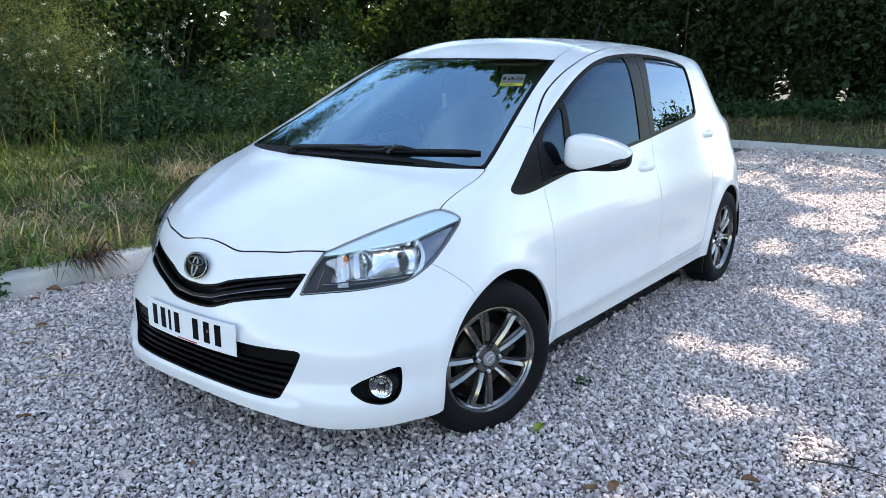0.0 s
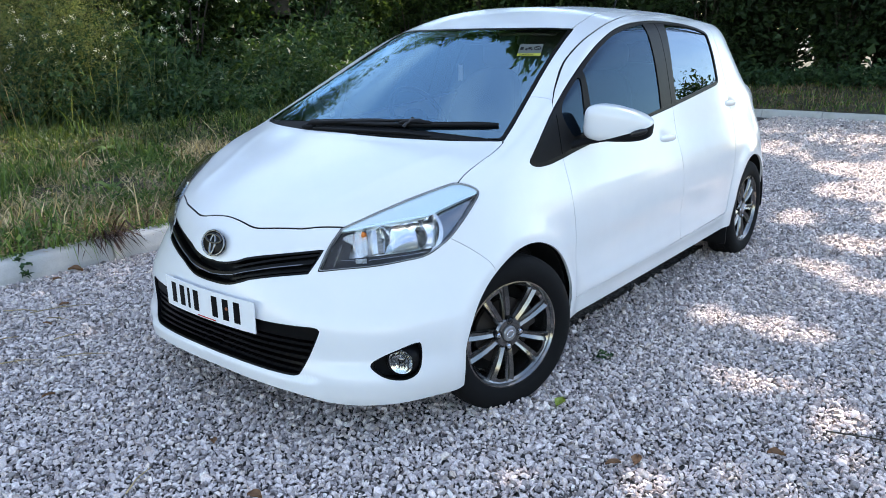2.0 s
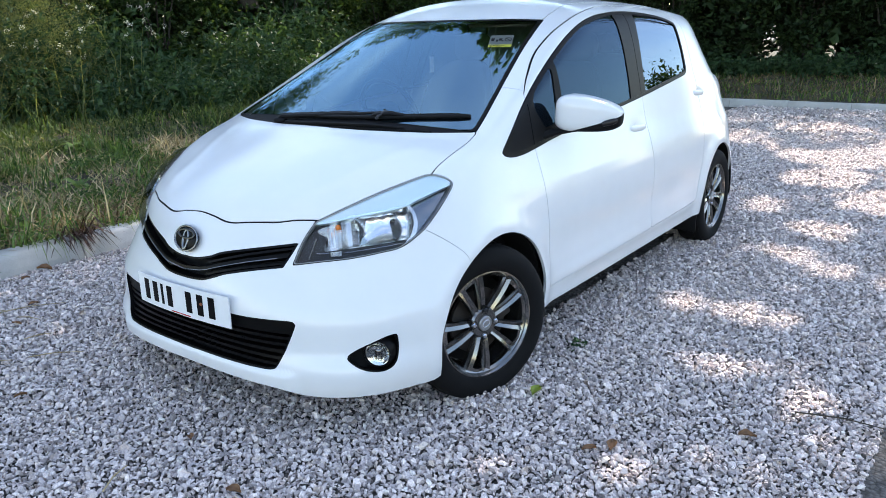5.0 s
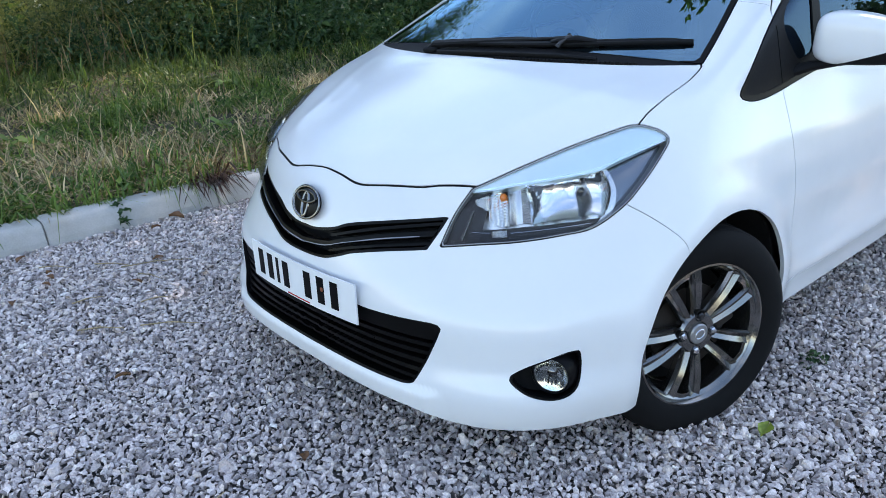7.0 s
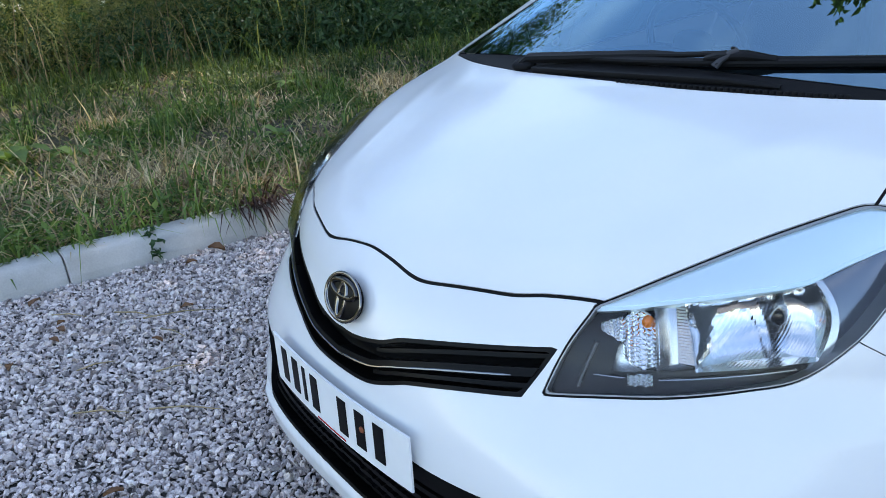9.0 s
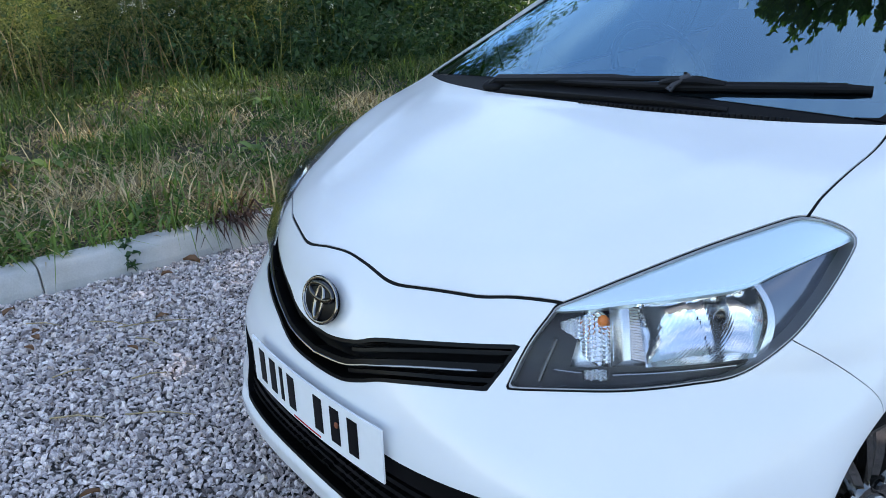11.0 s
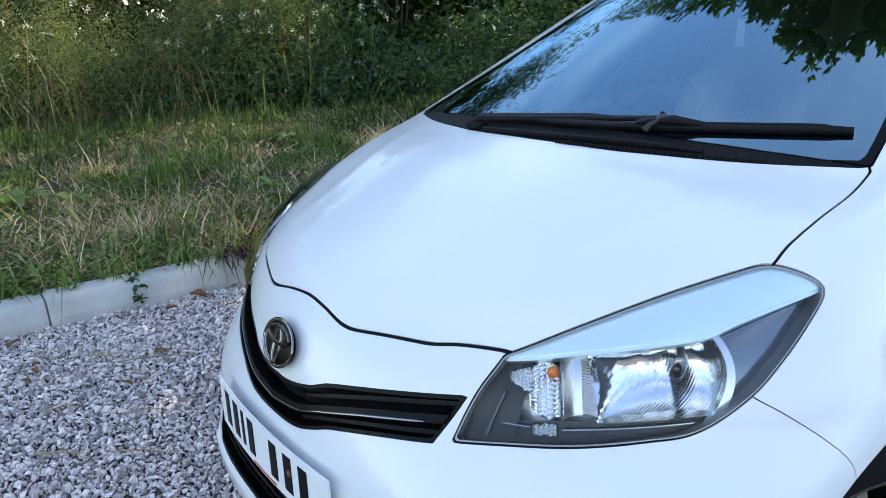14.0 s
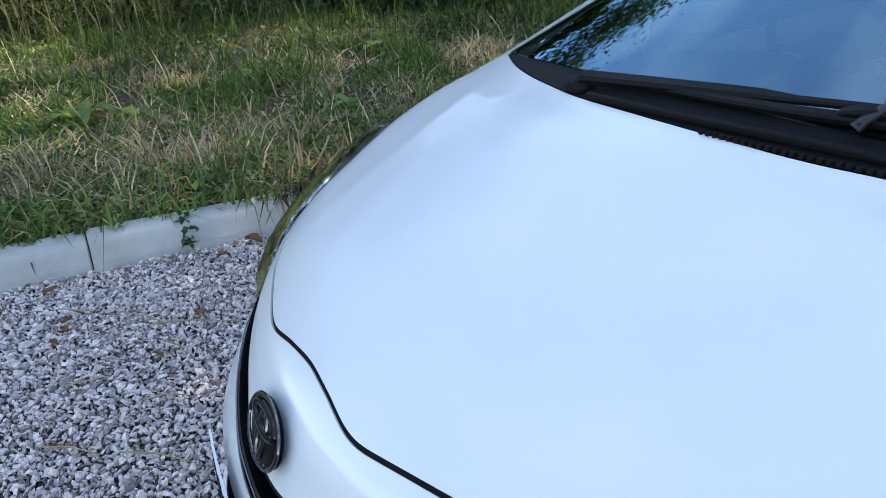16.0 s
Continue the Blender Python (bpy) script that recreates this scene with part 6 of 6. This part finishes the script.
fill = np.random.default_rng(9)
fx, fy = [g.ravel() for g in np.meshgrid(np.arange(-2.5, 0.35, 0.55), np.arange(5.3, 11.6, 0.55))]
ex, ey = [g.ravel() for g in np.meshgrid(np.arange(-6.2, 0.9, 0.6), np.arange(3.6, 6.6, 0.6))]
fx, fy = np.concatenate([fx, ex]), np.concatenate([fy, ey])
tree(-1.0, 18.2, 9.0, np.stack([fx + fill.normal(0, 0.1, fx.size), fy + fill.normal(0, 0.1, fx.size), 8.5 + fill.normal(0, 0.3, fx.size)], 1), 0.12, SUNLIT_LEAF, 4, "tall ash tree overhanging the gravel", 330, 0.75, canopy_keep, 0.22, 8)
i = 0
for x, y, h in ((-12.2, -7.5, 7.0), (-11.9, -4.5, 7.4), (-11.8, -1.2, 7.6), (-12.2, 2.0, 8.0), (-11.7, 5.2, 7.8), (-11.8, 10.8, 8.0), (-9.6, 14.0, 7.6)):
    tree(x, y, h, ball(x, y, h * 0.58, 2.0, 2.2, h * 0.42, 26, 60 + i), 0.12, TREE_LEAF, 20 + i, "broad-leaved hedgerow tree in full leaf", 300, 1.0, None, 0.13, 8)
    i += 1
# back row at the bank, its shade painted in by the darker leaf colour
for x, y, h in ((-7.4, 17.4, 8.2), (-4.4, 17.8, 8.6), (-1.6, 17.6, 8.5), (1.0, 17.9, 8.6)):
    tree(x, y, h, ball(x, y, h * 0.55, 2.0, 1.8, h * 0.45, 28, 80 + i), 0.16, SHADED_LEAF, 20 + i, "dark leafy hedgerow tree in its own shade", 360, 1.0, None, 0.13, 8)
    i += 1


def shrub(x, y, rx, ry, h, leaf, material, seed, label, k=2600):
    q = np.random.default_rng(seed)
    z = float(verge_height(np.array([x]), np.array([y]))[0])
    s = tagged(new("shrub"), label, "shrub")
    s.location = (x, y, z)
    for a in np.linspace(0, 2 * math.pi, 6)[:-1]:
        e = Vector((rx * 0.5 * math.cos(a), ry * 0.5 * math.sin(a), h * q.uniform(0.6, 0.9)))
        part("branch", tube([Vector((0, 0, -0.05)), e * 0.5 + Vector((0, 0, 0.1 * h)), e], [0.03, 0.018, 0.006], 6), BARK, s)
    c = ball(0, 0, h * 0.52, rx, ry, h * 0.52, 26, seed)
    p = np.repeat(c, k // 26, 0) + q.normal(0, 0.22, (26 * (k // 26), 3))
    p[:, 2] = np.abs(p[:, 2])
    f = leaves("foliage", p, leaf, material, q, 0.6, 0.72)
    f.parent = s
    return s


j = 0
for y in np.arange(-4.5, 13.0, 1.55):
    shrub(-10.9 + 0.35 * math.sin(y * 2.1), float(y), 1.0, 1.1, 2.9 + 0.35 * math.sin(y * 1.4), 0.11, TREE_LEAF if j % 3 else SHADED_LEAF, 200 + j, "leafy green hedgerow shrub behind the nettles")
    j += 1
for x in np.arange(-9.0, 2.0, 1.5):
    shrub(float(x), 16.4 + 0.3 * math.sin(x * 1.7), 1.1, 1.0, 3.0 + 0.35 * math.sin(x * 2.2), 0.145, SHADED_LEAF, 300 + j, "dark green hazel shrub above the bank", 2800)
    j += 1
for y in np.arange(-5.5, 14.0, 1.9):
    shrub(-12.8 + 0.3 * math.sin(y * 1.3), float(y), 1.2, 1.3, 4.8 + 0.3 * math.sin(y * 2.4), 0.34, SHADED_LEAF, 400 + j, "dark hedgerow shrub behind the nettles", 2600)
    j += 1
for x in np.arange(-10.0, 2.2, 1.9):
    shrub(float(x), 18.6 + 0.3 * math.sin(x * 1.7), 1.3, 1.1, 4.4 + 0.35 * math.sin(x * 2.2), 0.34, SHADED_LEAF, 500 + j, "tall dark shrub behind the bank", 2800)
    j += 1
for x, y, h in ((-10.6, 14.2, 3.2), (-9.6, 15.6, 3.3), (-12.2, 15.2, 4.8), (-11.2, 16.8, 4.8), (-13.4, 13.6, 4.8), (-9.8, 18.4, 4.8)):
    shrub(x, y, 1.3, 1.3, h, 0.20 if h < 4 else 0.34, SHADED_LEAF, 560 + j, "dark hedgerow shrub in the corner of the verge", 3000)
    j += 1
shrub(5.2, 14.5, 1.0, 1.0, 2.6, 0.10, TREE_LEAF, 390, "leafy green shrub standing alone", 5200)
# low hedge on the far side of the parking area
for a in np.linspace(-25, 62, 9):
    shrub(2.0 + 17 * math.cos(radians(a)), 2.0 + 17 * math.sin(radians(a)), 1.8, 1.8, 1.7 + 0.3 * math.sin(a), 0.12, SHADED_LEAF, 600 + j, "low dark hedge shrub across the parking area", 2600)
    j += 1
weeds("bank_weeds", 700, -9, 2.4, 14.6, 16.0, 0.55, 0.11, NETTLE, r, 12, "low dark green weeds on the bank")

# ---- litter on the gravel ----
def fallen_leaf(x, y, size, material, label, seed, z=0.03):
    q = np.random.default_rng(seed)
    verts, faces = [], []
    for t, w in ((0.0, 0.06), (0.2, 0.55), (0.45, 0.9), (0.7, 0.65), (1.0, 0.04)):
        for s in (-1, -0.5, 0, 0.5, 1):
            verts.append((size * (t - 0.5), size * 0.33 * w * s, size * (0.16 * s * s * q.uniform(0.6, 1.3) + 0.12 * math.sin(t * 3.1))))
    for a in range(4):
        for b in range(4):
            o = a * 5 + b
            faces.append((o, o + 1, o + 6, o + 5))
    ob = tagged(fast_mesh("fallen_leaf", np.array(verts), np.array(faces), material, True), label, "leaf", group="fallen leaves")
    ob.matrix_basis = pose(x, y, z, q.uniform(-12, 12), q.uniform(-12, 12), q.uniform(0, 360))
    return ob


fallen_leaf(0.971, 0.079, 0.072, FRESH, "yellow-green fallen leaf on the gravel beside the tyre", 1, 0.028)
for i, (x, y, s) in enumerate(((-2.17, -0.19, 0.09), (-2.08, -0.34, 0.06), (-2.10, -0.98, 0.07), (-1.41, -0.70, 0.045), (-1.81, -0.94, 0.045), (-1.67, -0.99, 0.045), (0.18, -0.865, 0.045), (-1.62, -0.52, 0.05), (-1.75, -0.95, 0.05), (-1.55, -1.15, 0.05), (1.36, -0.11, 0.062), (1.31, -0.17, 0.05), (0.55, -0.98, 0.06), (-0.62, -1.05, 0.05), (1.7, 0.2, 0.06), (2.1, 1.3, 0.05))):
    fallen_leaf(x, y, s, DEAD, "curled brown dead leaf on the gravel", 10 + i, 0.026)
q = np.random.default_rng(23)
for i, (x, y, L, a) in enumerate(((-1.555, -0.555, 0.30, 62), (-1.68, -0.70, 0.20, 35), (-1.03, -0.98, 0.17, 50), (-0.88, -0.78, 0.22, 48), (-1.35, -0.92, 0.12, 80), (-1.42, -0.64, 0.14, 20), (-1.15, -0.72, 0.12, 70), (-1.85, -0.9, 0.16, 40), (1.94, 0.47, 0.30, 8), (0.2, -1.15, 0.14, 120))):
    d = Vector((math.cos(radians(a)), math.sin(radians(a)), 0)) * L / 2
    s = Vector((-d.y, d.x, 0)) * 0.08
    tw = part("straw_stalk", tube([Vector((x, y, 0.032)) - d, Vector((x, y, 0.038)) + s, Vector((x, y, 0.033)) + d], [0.0028, 0.0026, 0.0014], 6), STRAW if i != 8 else BARK, None)
    tagged(tw, "dry straw stalk lying on the gravel", "straw", group="straw on the gravel")
